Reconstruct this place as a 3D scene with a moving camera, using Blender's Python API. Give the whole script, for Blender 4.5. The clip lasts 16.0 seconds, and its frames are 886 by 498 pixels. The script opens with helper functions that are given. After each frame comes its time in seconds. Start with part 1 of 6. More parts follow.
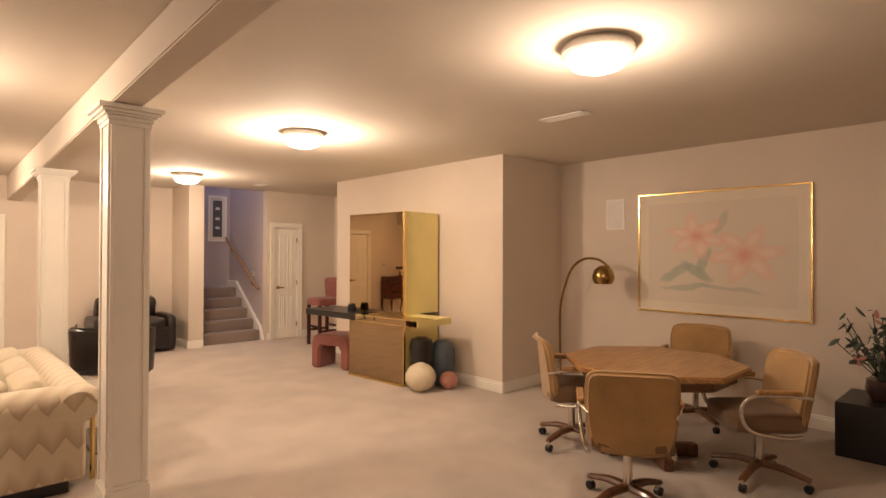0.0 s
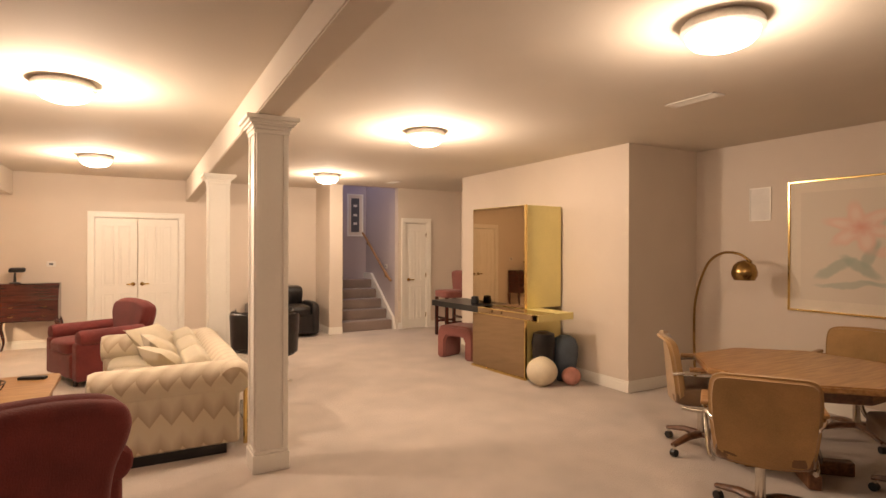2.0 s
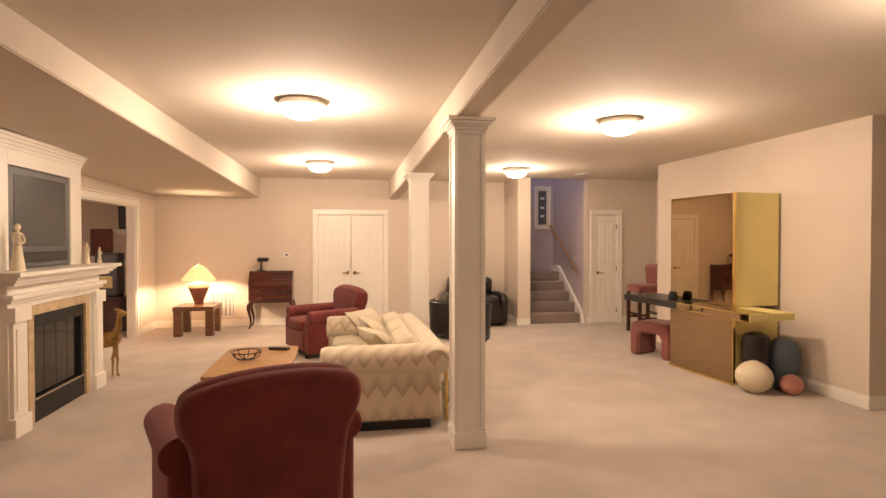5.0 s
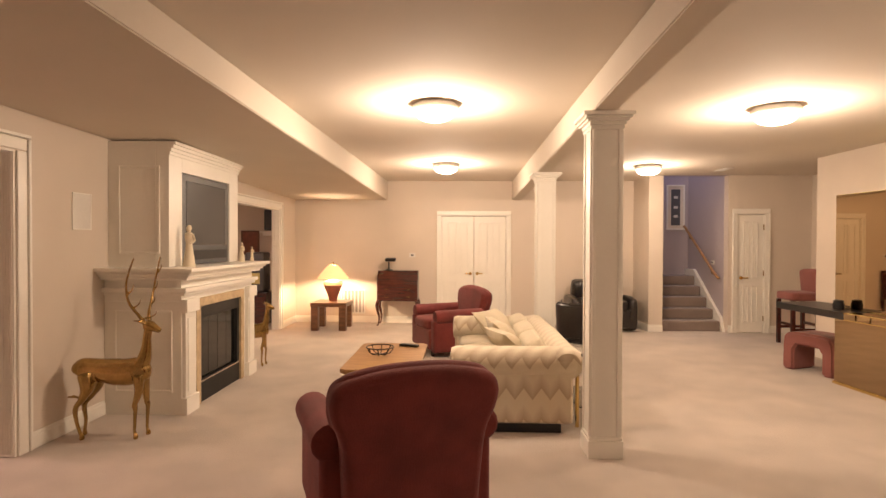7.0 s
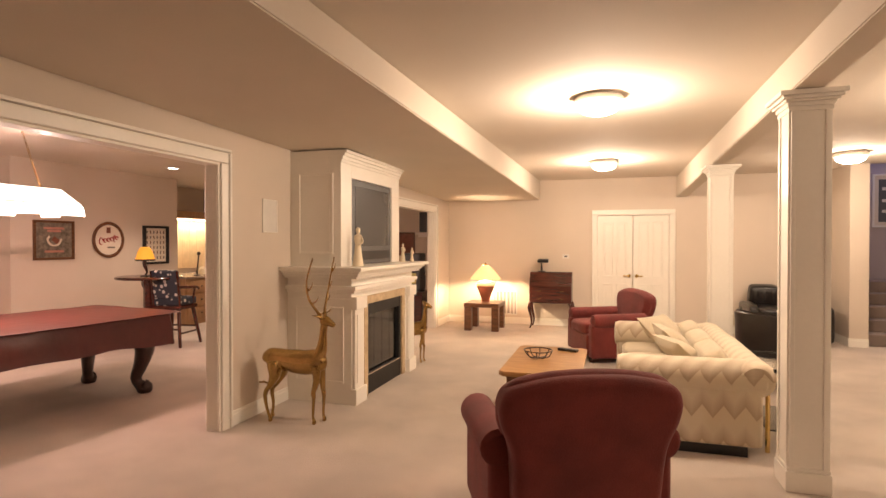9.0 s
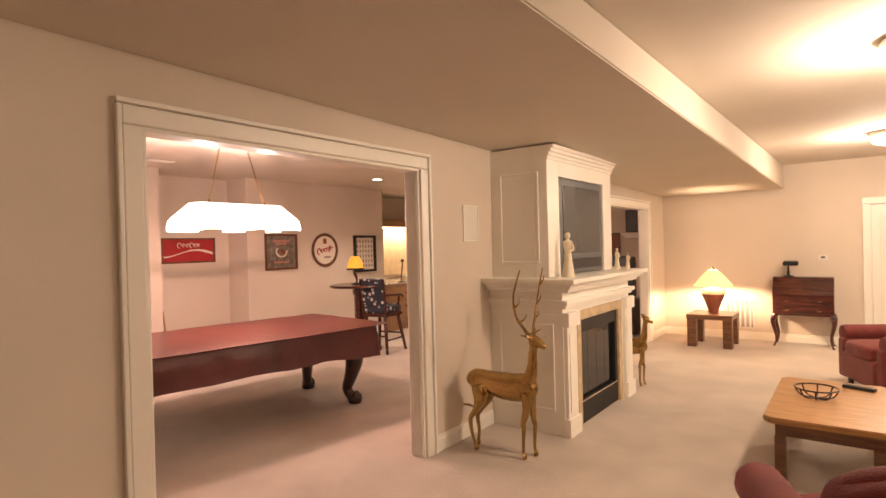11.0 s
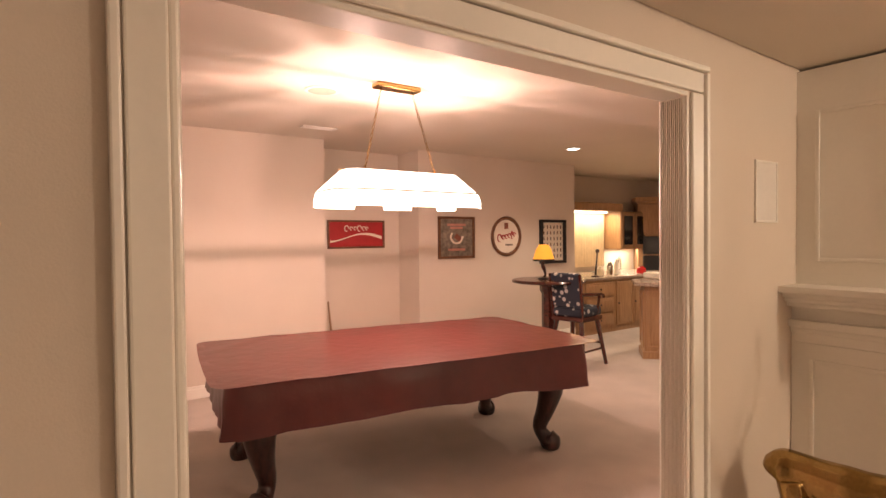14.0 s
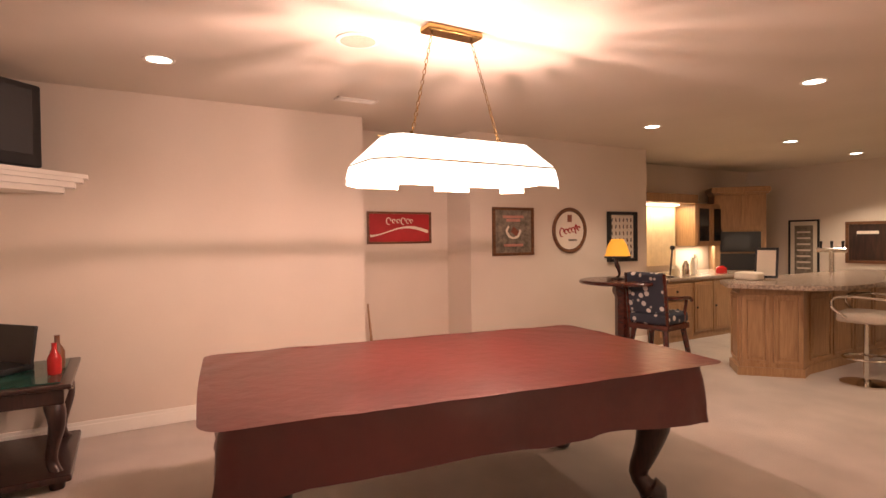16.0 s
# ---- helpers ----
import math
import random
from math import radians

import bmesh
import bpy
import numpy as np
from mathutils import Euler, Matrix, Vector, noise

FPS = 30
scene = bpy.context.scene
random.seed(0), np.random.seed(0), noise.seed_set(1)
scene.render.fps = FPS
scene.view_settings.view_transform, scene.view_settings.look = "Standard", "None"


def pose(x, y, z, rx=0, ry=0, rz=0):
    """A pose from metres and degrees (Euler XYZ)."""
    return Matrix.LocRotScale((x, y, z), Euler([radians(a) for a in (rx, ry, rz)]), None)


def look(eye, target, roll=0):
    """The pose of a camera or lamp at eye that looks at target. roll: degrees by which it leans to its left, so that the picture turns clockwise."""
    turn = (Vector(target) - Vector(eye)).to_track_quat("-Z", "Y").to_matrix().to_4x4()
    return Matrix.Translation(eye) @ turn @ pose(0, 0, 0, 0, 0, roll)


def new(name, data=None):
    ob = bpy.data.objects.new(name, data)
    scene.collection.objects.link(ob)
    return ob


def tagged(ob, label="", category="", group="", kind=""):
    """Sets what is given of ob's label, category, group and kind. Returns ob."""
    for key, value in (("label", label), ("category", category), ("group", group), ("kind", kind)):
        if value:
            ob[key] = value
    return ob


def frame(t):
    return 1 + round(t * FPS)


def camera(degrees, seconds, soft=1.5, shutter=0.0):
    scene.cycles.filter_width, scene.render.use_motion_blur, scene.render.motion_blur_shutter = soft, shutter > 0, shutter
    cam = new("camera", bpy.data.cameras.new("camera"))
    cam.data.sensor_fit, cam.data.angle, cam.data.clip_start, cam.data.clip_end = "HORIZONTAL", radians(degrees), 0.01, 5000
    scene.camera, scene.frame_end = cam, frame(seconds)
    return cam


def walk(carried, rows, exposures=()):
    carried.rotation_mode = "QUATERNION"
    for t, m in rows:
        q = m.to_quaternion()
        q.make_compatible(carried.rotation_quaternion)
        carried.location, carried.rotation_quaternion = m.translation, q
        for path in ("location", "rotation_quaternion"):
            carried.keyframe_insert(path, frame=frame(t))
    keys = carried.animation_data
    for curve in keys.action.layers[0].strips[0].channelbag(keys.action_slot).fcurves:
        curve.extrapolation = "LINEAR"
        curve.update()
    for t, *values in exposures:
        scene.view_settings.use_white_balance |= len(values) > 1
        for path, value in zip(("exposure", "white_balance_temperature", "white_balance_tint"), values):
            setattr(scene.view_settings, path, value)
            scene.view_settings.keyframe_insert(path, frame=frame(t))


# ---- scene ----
cam = camera(78.1, 16.0)
METRES, EYE, TILT, LEAN, TURN = 3.05, 1.42, 0.0, 0.0, -44.7
PATH = [
    (0, (-0.658, 0.502, 1.554), (0.714, 1.957, 1.573), 0.2),
    (0.5, (-0.637, 0.478, 1.567), (0.64, 2.017, 1.585), 0.1),
    (1, (-0.626, 0.447, 1.552), (0.554, 2.062, 1.573), 0.2),
    (1.5, (-0.607, 0.41, 1.562), (0.473, 2.093, 1.571), 0.2),
    (2, (-0.589, 0.377, 1.549), (0.395, 2.118, 1.545), 0.2),
    (2.5, (-0.583, 0.347, 1.558), (0.297, 2.143, 1.538), 0.2),
    (3, (-0.605, 0.33, 1.554), (0.176, 2.171, 1.523), 0.1),
    (3.5, (-0.625, 0.314, 1.556), (0.037, 2.2, 1.52), 0.2),
    (4, (-0.647, 0.309, 1.553), (-0.094, 2.231, 1.517), 0.1),
    (6.5, (-0.762, 0.352, 1.537), (-0.706, 2.351, 1.51), 0.2),
    (7, (-0.796, 0.359, 1.533), (-0.859, 2.358, 1.507), 0.2),
    (7.5, (-0.827, 0.351, 1.541), (-0.998, 2.344, 1.514), 0.1),
    (8, (-0.844, 0.357, 1.542), (-1.136, 2.335, 1.515), 0.1),
    (8.5, (-0.878, 0.378, 1.534), (-1.317, 2.329, 1.51), 0.2),
    (9, (-0.92, 0.428, 1.529), (-1.506, 2.34, 1.506), -0.0),
    (9.5, (-0.983, 0.468, 1.543), (-1.698, 2.336, 1.519), -0.2),
    (9.7, (-1.012, 0.526, 1.555), (-1.793, 2.368, 1.542), -1.0),
    (12, (-1.727, 1.274, 1.592), (-3.169, 2.659, 1.544), 0.3),
    (12.5, (-1.965, 1.452, 1.592), (-3.48, 2.756, 1.543), 0.3),
    (13, (-2.188, 1.627, 1.59), (-3.743, 2.883, 1.54), -0.7),
    (13.5, (-2.407, 1.818, 1.574), (-4.01, 3.014, 1.529), -0.4),
    (14, (-2.623, 1.918, 1.564), (-4.262, 3.063, 1.523), -0.6),
    (14.5, (-2.878, 2.024, 1.553), (-4.521, 3.163, 1.515), -0.5),
    (15, (-3.063, 2.111, 1.537), (-4.731, 3.214, 1.501), -0.5),
    (15.5, (-3.245, 2.197, 1.516), (-4.929, 3.276, 1.482), -0.9),
    (16, (-3.435, 2.30, 1.489), (-5.157, 3.317, 1.452), -0.7),
]
walk(cam, [(t, look(eye, target, roll)) for t, eye, target, roll in PATH],
     [(0, 0.0), (4, 0.0), (7.5, 0.05), (9.5, 0.18), (12, 0.3), (13.2, 0.28), (14.5, 0.08), (16, 0.02)])

# ---- light ----
world = bpy.data.worlds.new("world")
scene.world = world
world.use_nodes = True
world.node_tree.nodes["Background"].inputs[0].default_value = (0.5, 0.6, 0.9, 1)
world.node_tree.nodes["Background"].inputs[1].default_value = 0.02

CEIL = 2.68
WARM = (1.0, 0.765, 0.575)


def bulb(x, y, z, watts, radius=0.05, color=WARM):
    d = bpy.data.lights.new("bulb", "POINT")
    d.energy, d.color, d.shadow_soft_size = watts, color, radius
    ob = new("bulb", d)
    ob.location = (x, y, z)
    return ob


def panel(x, y, z, sx, sy, watts, color=WARM, rx=0, ry=0, rz=0, spread=180):
    d = bpy.data.lights.new("area", "AREA")
    d.shape, d.size, d.size_y, d.energy, d.color, d.spread = "RECTANGLE", sx, sy, watts, color, radians(spread)
    ob = new("area", d)
    ob.matrix_world = pose(x, y, z, rx, ry, rz)
    return ob


FLUSH = [(-1.01, 4.92), (-1.01, 8.4), (2.0, 8.6), (1.87, 5.08), (1.95, 2.06)]
CANS = [(-7.45, 2.54), (-7.4, 7.3), (-5.64, 6.98), (-7.2, 9.7), (-7.3, 11.7)]
for (x, y), power in zip(FLUSH, (88, 84, 56, 92, 36)):
    bulb(x, y, CEIL - 0.28, power, 0.08)
for (x, y), power in zip(CANS, (8, 60, 60, 120, 120)):
    d = bpy.data.lights.new("can_bulb", "SPOT")
    d.energy, d.color, d.spot_size, d.spot_blend, d.shadow_soft_size = power, WARM, radians(110), 0.6, 0.05
    new("can_bulb", d).location = (x, y, CEIL - 0.03)

# ---- materials ----
def mat(name, color, rough=0.6, metal=0.0, var=0.12, scale=6.0, bump=0.0, bscale=60.0, second=None, coat=0.0, sheen=0.0, spec=0.5):
    m = bpy.data.materials.new(name)
    m.use_nodes = True
    nt = m.node_tree
    n, l = nt.nodes, nt.links
    p = n["Principled BSDF"]
    p.inputs["Roughness"].default_value, p.inputs["Metallic"].default_value = rough, metal
    p.inputs["Coat Weight"].default_value, p.inputs["Sheen Weight"].default_value = coat, sheen
    p.inputs["Specular IOR Level"].default_value = spec
    tc = n.new("ShaderNodeTexCoord")
    nz = n.new("ShaderNodeTexNoise")
    nz.inputs["Scale"].default_value, nz.inputs["Detail"].default_value = scale, 6
    l.new(tc.outputs["Object"], nz.inputs["Vector"])
    fine = n.new("ShaderNodeTexNoise")
    fine.inputs["Scale"].default_value, fine.inputs["Detail"].default_value = bscale, 3
    l.new(tc.outputs["Object"], fine.inputs["Vector"])
    mixf = n.new("ShaderNodeMath")
    mixf.operation = "ADD"
    l.new(nz.outputs["Fac"], mixf.inputs[0])
    half = n.new("ShaderNodeMath")
    half.operation = "MULTIPLY_ADD"
    half.inputs[1].default_value, half.inputs[2].default_value = 0.5, -0.25
    l.new(fine.outputs["Fac"], half.inputs[0])
    l.new(half.outputs[0], mixf.inputs[1])
    r = n.new("ShaderNodeValToRGB")
    r.color_ramp.elements[0].position, r.color_ramp.elements[1].position = 0.3, 0.7
    r.color_ramp.elements[0].color = (*[max(0, c * (1 - var)) for c in color], 1)
    r.color_ramp.elements[1].color = (*(second or [min(1, c * (1 + var)) for c in color]), 1)
    l.new(mixf.outputs[0], r.inputs["Fac"])
    l.new(r.outputs["Color"], p.inputs["Base Color"])
    if bump:
        b = n.new("ShaderNodeBump")
        b.inputs["Strength"].default_value, b.inputs["Distance"].default_value = bump, 0.01
        l.new(fine.outputs["Fac"], b.inputs["Height"])
        l.new(b.outputs["Normal"], p.inputs["Normal"])
    return m


def wood(name, dark, light, rough=0.4, axis=0, scale=3.0, coat=0.15):
    m = mat(name, light, rough, coat=coat)
    nt = m.node_tree
    n, l = nt.nodes, nt.links
    p = n["Principled BSDF"]
    tc = n.new("ShaderNodeTexCoord")
    mp = n.new("ShaderNodeMapping")
    s = [14.0, 14.0, 14.0]
    s[axis] = 1.2
    mp.inputs["Scale"].default_value = s
    l.new(tc.outputs["Object"], mp.inputs["Vector"])
    nz = n.new("ShaderNodeTexNoise")
    nz.inputs["Scale"].default_value, nz.inputs["Detail"].default_value, nz.inputs["Distortion"].default_value = scale, 8, 0.6
    l.new(mp.outputs["Vector"], nz.inputs["Vector"])
    r = n.new("ShaderNodeValToRGB")
    r.color_ramp.elements[0].position, r.color_ramp.elements[1].position = 0.35, 0.68
    r.color_ramp.elements[0].color, r.color_ramp.elements[1].color = (*dark, 1), (*light, 1)
    l.new(nz.outputs["Fac"], r.inputs["Fac"])
    l.new(r.outputs["Color"], p.inputs["Base Color"])
    return m


def glow(name, color, strength, base=(0.9, 0.85, 0.75)):
    m = bpy.data.materials.new(name)
    m.use_nodes = True
    p = m.node_tree.nodes["Principled BSDF"]
    p.inputs["Base Color"].default_value = (*base, 1)
    p.inputs["Emission Color"].default_value, p.inputs["Emission Strength"].default_value = (*color, 1), strength
    return m


def glass(name, color=(0.9, 0.95, 0.93), rough=0.02):
    m = bpy.data.materials.new(name)
    m.use_nodes = True
    p = m.node_tree.nodes["Principled BSDF"]
    p.inputs["Base Color"].default_value = (*color, 1)
    p.inputs["Transmission Weight"].default_value, p.inputs["Roughness"].default_value, p.inputs["IOR"].default_value = 1.0, rough, 1.45
    return m


M_WALL = mat("wall_paint", (0.68, 0.59, 0.495), 0.75, var=0.03, scale=1.5, bump=0.08, bscale=180)
M_STAIRWALL = mat("stair_wall_paint", (0.47, 0.41, 0.42), 0.75, var=0.03, scale=1.5, bump=0.08, bscale=180)
M_CEIL = mat("ceiling_paint", (0.66, 0.59, 0.50), 0.85, var=0.03, scale=1.2, bump=0.15, bscale=140)
M_TRIM = mat("white_trim", (0.86, 0.82, 0.74), 0.35, var=0.02, scale=3, bump=0.02, bscale=40)
M_CARPET = mat("carpet", (0.55, 0.465, 0.395), 0.95, var=0.13, scale=2.2, bump=0.9, bscale=170, sheen=0.3)
M_STAIRCARPET = mat("stair_carpet", (0.27, 0.205, 0.175), 0.95, var=0.12, scale=3, bump=0.9, bscale=150, sheen=0.3)
M_BLACK = mat("black_plastic", (0.012, 0.012, 0.013), 0.35, var=0.2, scale=8)
M_BRASS = mat("brass", (0.38, 0.245, 0.09), 0.2, 1.0, var=0.18, scale=7)
M_CHROME = mat("chrome", (0.7, 0.66, 0.6), 0.12, 1.0, var=0.05, scale=10)
M_GRILLE = mat("vent_white", (0.74, 0.70, 0.64), 0.5, var=0.04)
M_SLOT = mat("vent_dark", (0.36, 0.32, 0.28), 0.8, var=0.1)


# ---- mesh helpers ----
def box(bm, x0, x1, y0, y1, z0, z1, bevel=0.0, seg=2):
    m = Matrix.Translation(((x0 + x1) / 2, (y0 + y1) / 2, (z0 + z1) / 2)) @ Matrix.Diagonal((x1 - x0, y1 - y0, z1 - z0, 1))
    vs = bmesh.ops.create_cube(bm, size=1, matrix=m)["verts"]
    if bevel:
        es = list({e for v in vs for e in v.link_edges})
        bmesh.ops.bevel(bm, geom=es, offset=bevel, segments=seg, affect="EDGES", profile=0.5)
    return bm


def boxm(bm, m, sx, sy, sz, bevel=0.0, seg=2):
    vs = bmesh.ops.create_cube(bm, size=1, matrix=m @ Matrix.Diagonal((sx, sy, sz, 1)))["verts"]
    if bevel:
        es = list({e for v in vs for e in v.link_edges})
        bmesh.ops.bevel(bm, geom=es, offset=bevel, segments=seg, affect="EDGES", profile=0.5)
    return bm


def cyl(bm, a, b, r0, r1=None, n=16):
    a, b = Vector(a), Vector(b)
    m = Matrix.Translation((a + b) / 2) @ (b - a).to_track_quat("Z", "Y").to_matrix().to_4x4()
    bmesh.ops.create_cone(bm, cap_ends=True, segments=n, radius1=r0, radius2=r0 if r1 is None else r1, depth=(b - a).length, matrix=m)
    return bm


def ball(bm, c, rx, ry=None, rz=None, n=20, rot=None):
    m = Matrix.Translation(c) @ (rot or Matrix.Identity(4)) @ Matrix.Diagonal((rx, ry or rx, rz or rx, 1))
    bmesh.ops.create_uvsphere(bm, u_segments=n, v_segments=max(8, n * 2 // 3), radius=1, matrix=m)
    return bm


def lathe(bm, prof, n=24, at=(0, 0, 0), cap=True):
    """A turned shape from (radius, height) pairs."""
    rings = []
    for r, z in prof:
        rings.append([bm.verts.new((at[0] + r * math.cos(2 * math.pi * k / n), at[1] + r * math.sin(2 * math.pi * k / n), at[2] + z)) for k in range(n)])
    for a, b in zip(rings, rings[1:]):
        for k in range(n):
            bm.faces.new((a[k], a[(k + 1) % n], b[(k + 1) % n], b[k]))
    if cap:
        bm.faces.new(rings[0][::-1])
        bm.faces.new(rings[-1])
    return bm


def tube(bm, pts, r, n=10, closed=False):
    """A round bar along points; r may be one radius or one per point, or (rx, rz) pairs."""
    pts = [Vector(p) for p in pts]
    rs = r if isinstance(r, (list, tuple)) else [r] * len(pts)
    rings = []
    up = Vector((0, 0, 1))
    side = None
    for i, p in enumerate(pts):
        if closed:
            d = pts[(i + 1) % len(pts)] - pts[i - 1]
        else:
            d = pts[min(i + 1, len(pts) - 1)] - pts[max(i - 1, 0)]
        d.normalize()
        if side is None:
            side = d.cross(up)
            if side.length < 0.05:
                side = d.cross(Vector((0, 1, 0)))
        side = (side - d * side.dot(d)).normalized()
        nrm = side.cross(d).normalized()
        rx, ry = rs[i] if isinstance(rs[i], (list, tuple)) else (rs[i], rs[i])
        rings.append([bm.verts.new(p + side * rx * math.cos(2 * math.pi * k / n) + nrm * ry * math.sin(2 * math.pi * k / n)) for k in range(n)])
    pairs = list(zip(rings, rings[1:])) + ([(rings[-1], rings[0])] if closed else [])
    for a, b in pairs:
        for k in range(n):
            bm.faces.new((a[k], a[(k + 1) % n], b[(k + 1) % n], b[k]))
    if not closed:
        bm.faces.new(rings[0][::-1])
        bm.faces.new(rings[-1])
    return bm


def curve(pts, n=8):
    """Points of a smooth line through pts."""
    P = [Vector(p) for p in pts]
    out = []
    for i in range(len(P) - 1):
        a, b, c, d = P[max(i - 1, 0)], P[i], P[i + 1], P[min(i + 2, len(P) - 1)]
        for k in range(n):
            t = k / n
            out.append(0.5 * (2 * b + (c - a) * t + (2 * a - 5 * b + 4 * c - d) * t * t + (3 * b - a - 3 * c + d) * t ** 3))
    return out + [P[-1]]


def prism(bm, poly, z0, z1, m=None):
    """A flat outline of (x, y) pairs pulled from z0 to z1, then set by m."""
    m = m or Matrix.Identity(4)
    lo = [bm.verts.new(m @ Vector((x, y, z0))) for x, y in poly]
    hi = [bm.verts.new(m @ Vector((x, y, z1))) for x, y in poly]
    k = len(poly)
    bm.faces.new(lo[::-1])
    bm.faces.new(hi)
    for i in range(k):
        bm.faces.new((lo[i], lo[(i + 1) % k], hi[(i + 1) % k], hi[i]))
    return bm


def make(name, bm, material, smooth=True):
    bmesh.ops.recalc_face_normals(bm, faces=bm.faces[:])
    me = bpy.data.meshes.new(name)
    bm.to_mesh(me)
    bm.free()
    me.materials.append(material)
    ob = new(name, me)
    if smooth:
        for p in me.polygons:
            p.use_smooth = True
        me.set_sharp_from_angle(angle=radians(40))
        wn = ob.modifiers.new("weighted_normal", "WEIGHTED_NORMAL")
        wn.weight, wn.keep_sharp = 80, True
    return ob


def part(name, bm, material, parent, label="", smooth=True):
    ob = make(name, bm, material, smooth)
    ob.parent = parent
    if label:
        ob["label"] = label
    return ob


def thing(name, label, category, m, group=""):
    ob = new(name)
    ob.empty_display_size = 0.1
    ob.matrix_world = m
    return tagged(ob, label, category, group)


def struct(name, bm, material, label="", category="", smooth=False):
    return tagged(make(name, bm, material, smooth), label, category, "", "structure")


B = bmesh.new
FAR, SOUTH, WX, EX = 10.65, -2.2, -3.93, 5.15
SOF = 2.46

# ---- structure: main room ----
struct("floor", box(B(), -9.6, 5.4, -2.4, 13.0, -0.1, 0.0), M_CARPET, "light beige cut-pile carpet over the whole floor", "floor")
bm = B()
box(bm, -9.6, 2.43, -2.4, 13.0, CEIL, CEIL + 0.12)
box(bm, 2.43, 5.4, -2.4, 9.8, CEIL, CEIL + 0.12)
struct("ceiling", bm, M_CEIL, "beige painted plaster ceiling", "ceiling")
bm = B()
box(bm, WX - 0.13, WX, SOUTH, 2.12, 0, SOF)
box(bm, WX - 0.13, WX, 4.11, 7.75, 0, SOF)
box(bm, WX - 0.13, WX, 9.75, FAR, 0, SOF)
box(bm, WX - 0.13, WX, 2.12, 4.11, 2.17, SOF)
box(bm, WX - 0.13, WX, 7.75, 9.75, 2.09, SOF)
box(bm, WX - 0.13, WX, SOUTH, FAR, SOF, CEIL)
struct("wall_west", bm, M_WALL, "beige painted wall with two wide cased openings", "wall")
bm = B()
box(bm, WX - 0.13, -1.15, FAR, FAR + 0.15, 0, CEIL)
box(bm, 0.07, 2.43, FAR, FAR + 0.15, 0, CEIL)
box(bm, -1.15, 0.07, FAR, FAR + 0.15, 2.03, CEIL)
struct("wall_north", bm, M_WALL, "beige painted end wall", "wall")
struct("wall_east", box(B(), EX, EX + 0.15, SOUTH, 4.49, 0, CEIL), M_WALL, "beige painted wall behind the dining table", "wall")
struct("wall_east_jut", box(B(), 4.02, EX + 0.15, 4.49, 7.9, 0, CEIL), M_WALL, "beige painted wall jutting into the room", "wall")
struct("wall_alcove", box(B(), EX, EX + 0.15, 7.9, 9.95, 0, CEIL), M_WALL, "beige painted alcove wall", "wall")
struct("wall_south", box(B(), WX - 0.13, EX + 0.15, SOUTH - 0.15, SOUTH, 0, CEIL), M_WALL, "plain beige painted wall", "wall")
bm = B()
box(bm, 3.76, 3.91, 9.8, 9.95, 0, CEIL)
box(bm, 4.37, EX, 9.8, 9.95, 0, CEIL)
box(bm, 3.91, 4.37, 9.8, 9.95, 2.03, CEIL)
struct("wall_closet", bm, M_WALL, "beige painted wall round the closet door", "wall")
# stairwell
struct("wall_stair_post", box(B(), 2.43, 2.67, 9.81, 11.6, 0, 4.6), M_WALL, "beige painted end of the stair wall", "wall")
struct("wall_stair_side", box(B(), 3.76, 3.9, 9.955, 11.6, 0, 4.6), M_STAIRWALL, "grey-lilac painted stair wall", "wall")
struct("wall_stair_back", box(B(), 2.67, 3.76, 11.45, 11.6, 0, 4.6), M_STAIRWALL, "grey-lilac painted stair wall", "wall")
struct("wall_stair_front", box(B(), 2.67, 3.76, 9.81, 9.93, CEIL, 4.6), M_STAIRWALL, "wall above the stair opening", "wall")
struct("ceiling_stair", box(B(), 2.43, 3.9, 9.81, 11.6, 4.6, 4.7), M_CEIL, "ceiling above the stairwell", "ceiling")
panel(3.2, 10.8, 4.5, 0.8, 1.0, 13, (0.6, 0.62, 1.0))
# soffit and beam
def drop(y):
    """Underside of soffit and beam: it falls a little towards the far wall."""
    return 2.45 - 0.0207 * (y - 4.36)


def dropped(name, xa, xb, label):
    """A boxed ceiling drop; xa, xb: its (left, right) edges at the south and the north wall."""
    bm = B()
    ends = []
    for y, (x0, x1) in ((SOUTH, xa), (FAR, xb)):
        ends.append([bm.verts.new(c) for c in ((x0, y, drop(y)), (x1, y, drop(y)), (x1, y, CEIL), (x0, y, CEIL))])
    bm.faces.new(ends[0])
    bm.faces.new(ends[1][::-1])
    for k in range(4):
        bm.faces.new((ends[0][k], ends[1][k], ends[1][(k + 1) % 4], ends[0][(k + 1) % 4]))
    bmesh.ops.bevel(bm, geom=bm.edges[:], offset=0.008, segments=2, affect="EDGES")
    struct(name, bm, M_CEIL, label, name)


dropped("soffit", (WX, -2.36), (WX, -2.17), "dropped beige ceiling soffit along the fireplace wall")
dropped("beam", (0.085, 0.255), (0.17, 0.34), "boxed painted ceiling beam carried by columns")


# ---- trim ----
def casing(name, poly_boxes, label):
    bm = B()
    for b in poly_boxes:
        box(bm, *b, 0.006)
    return struct(name, bm, M_TRIM, label, "trim")


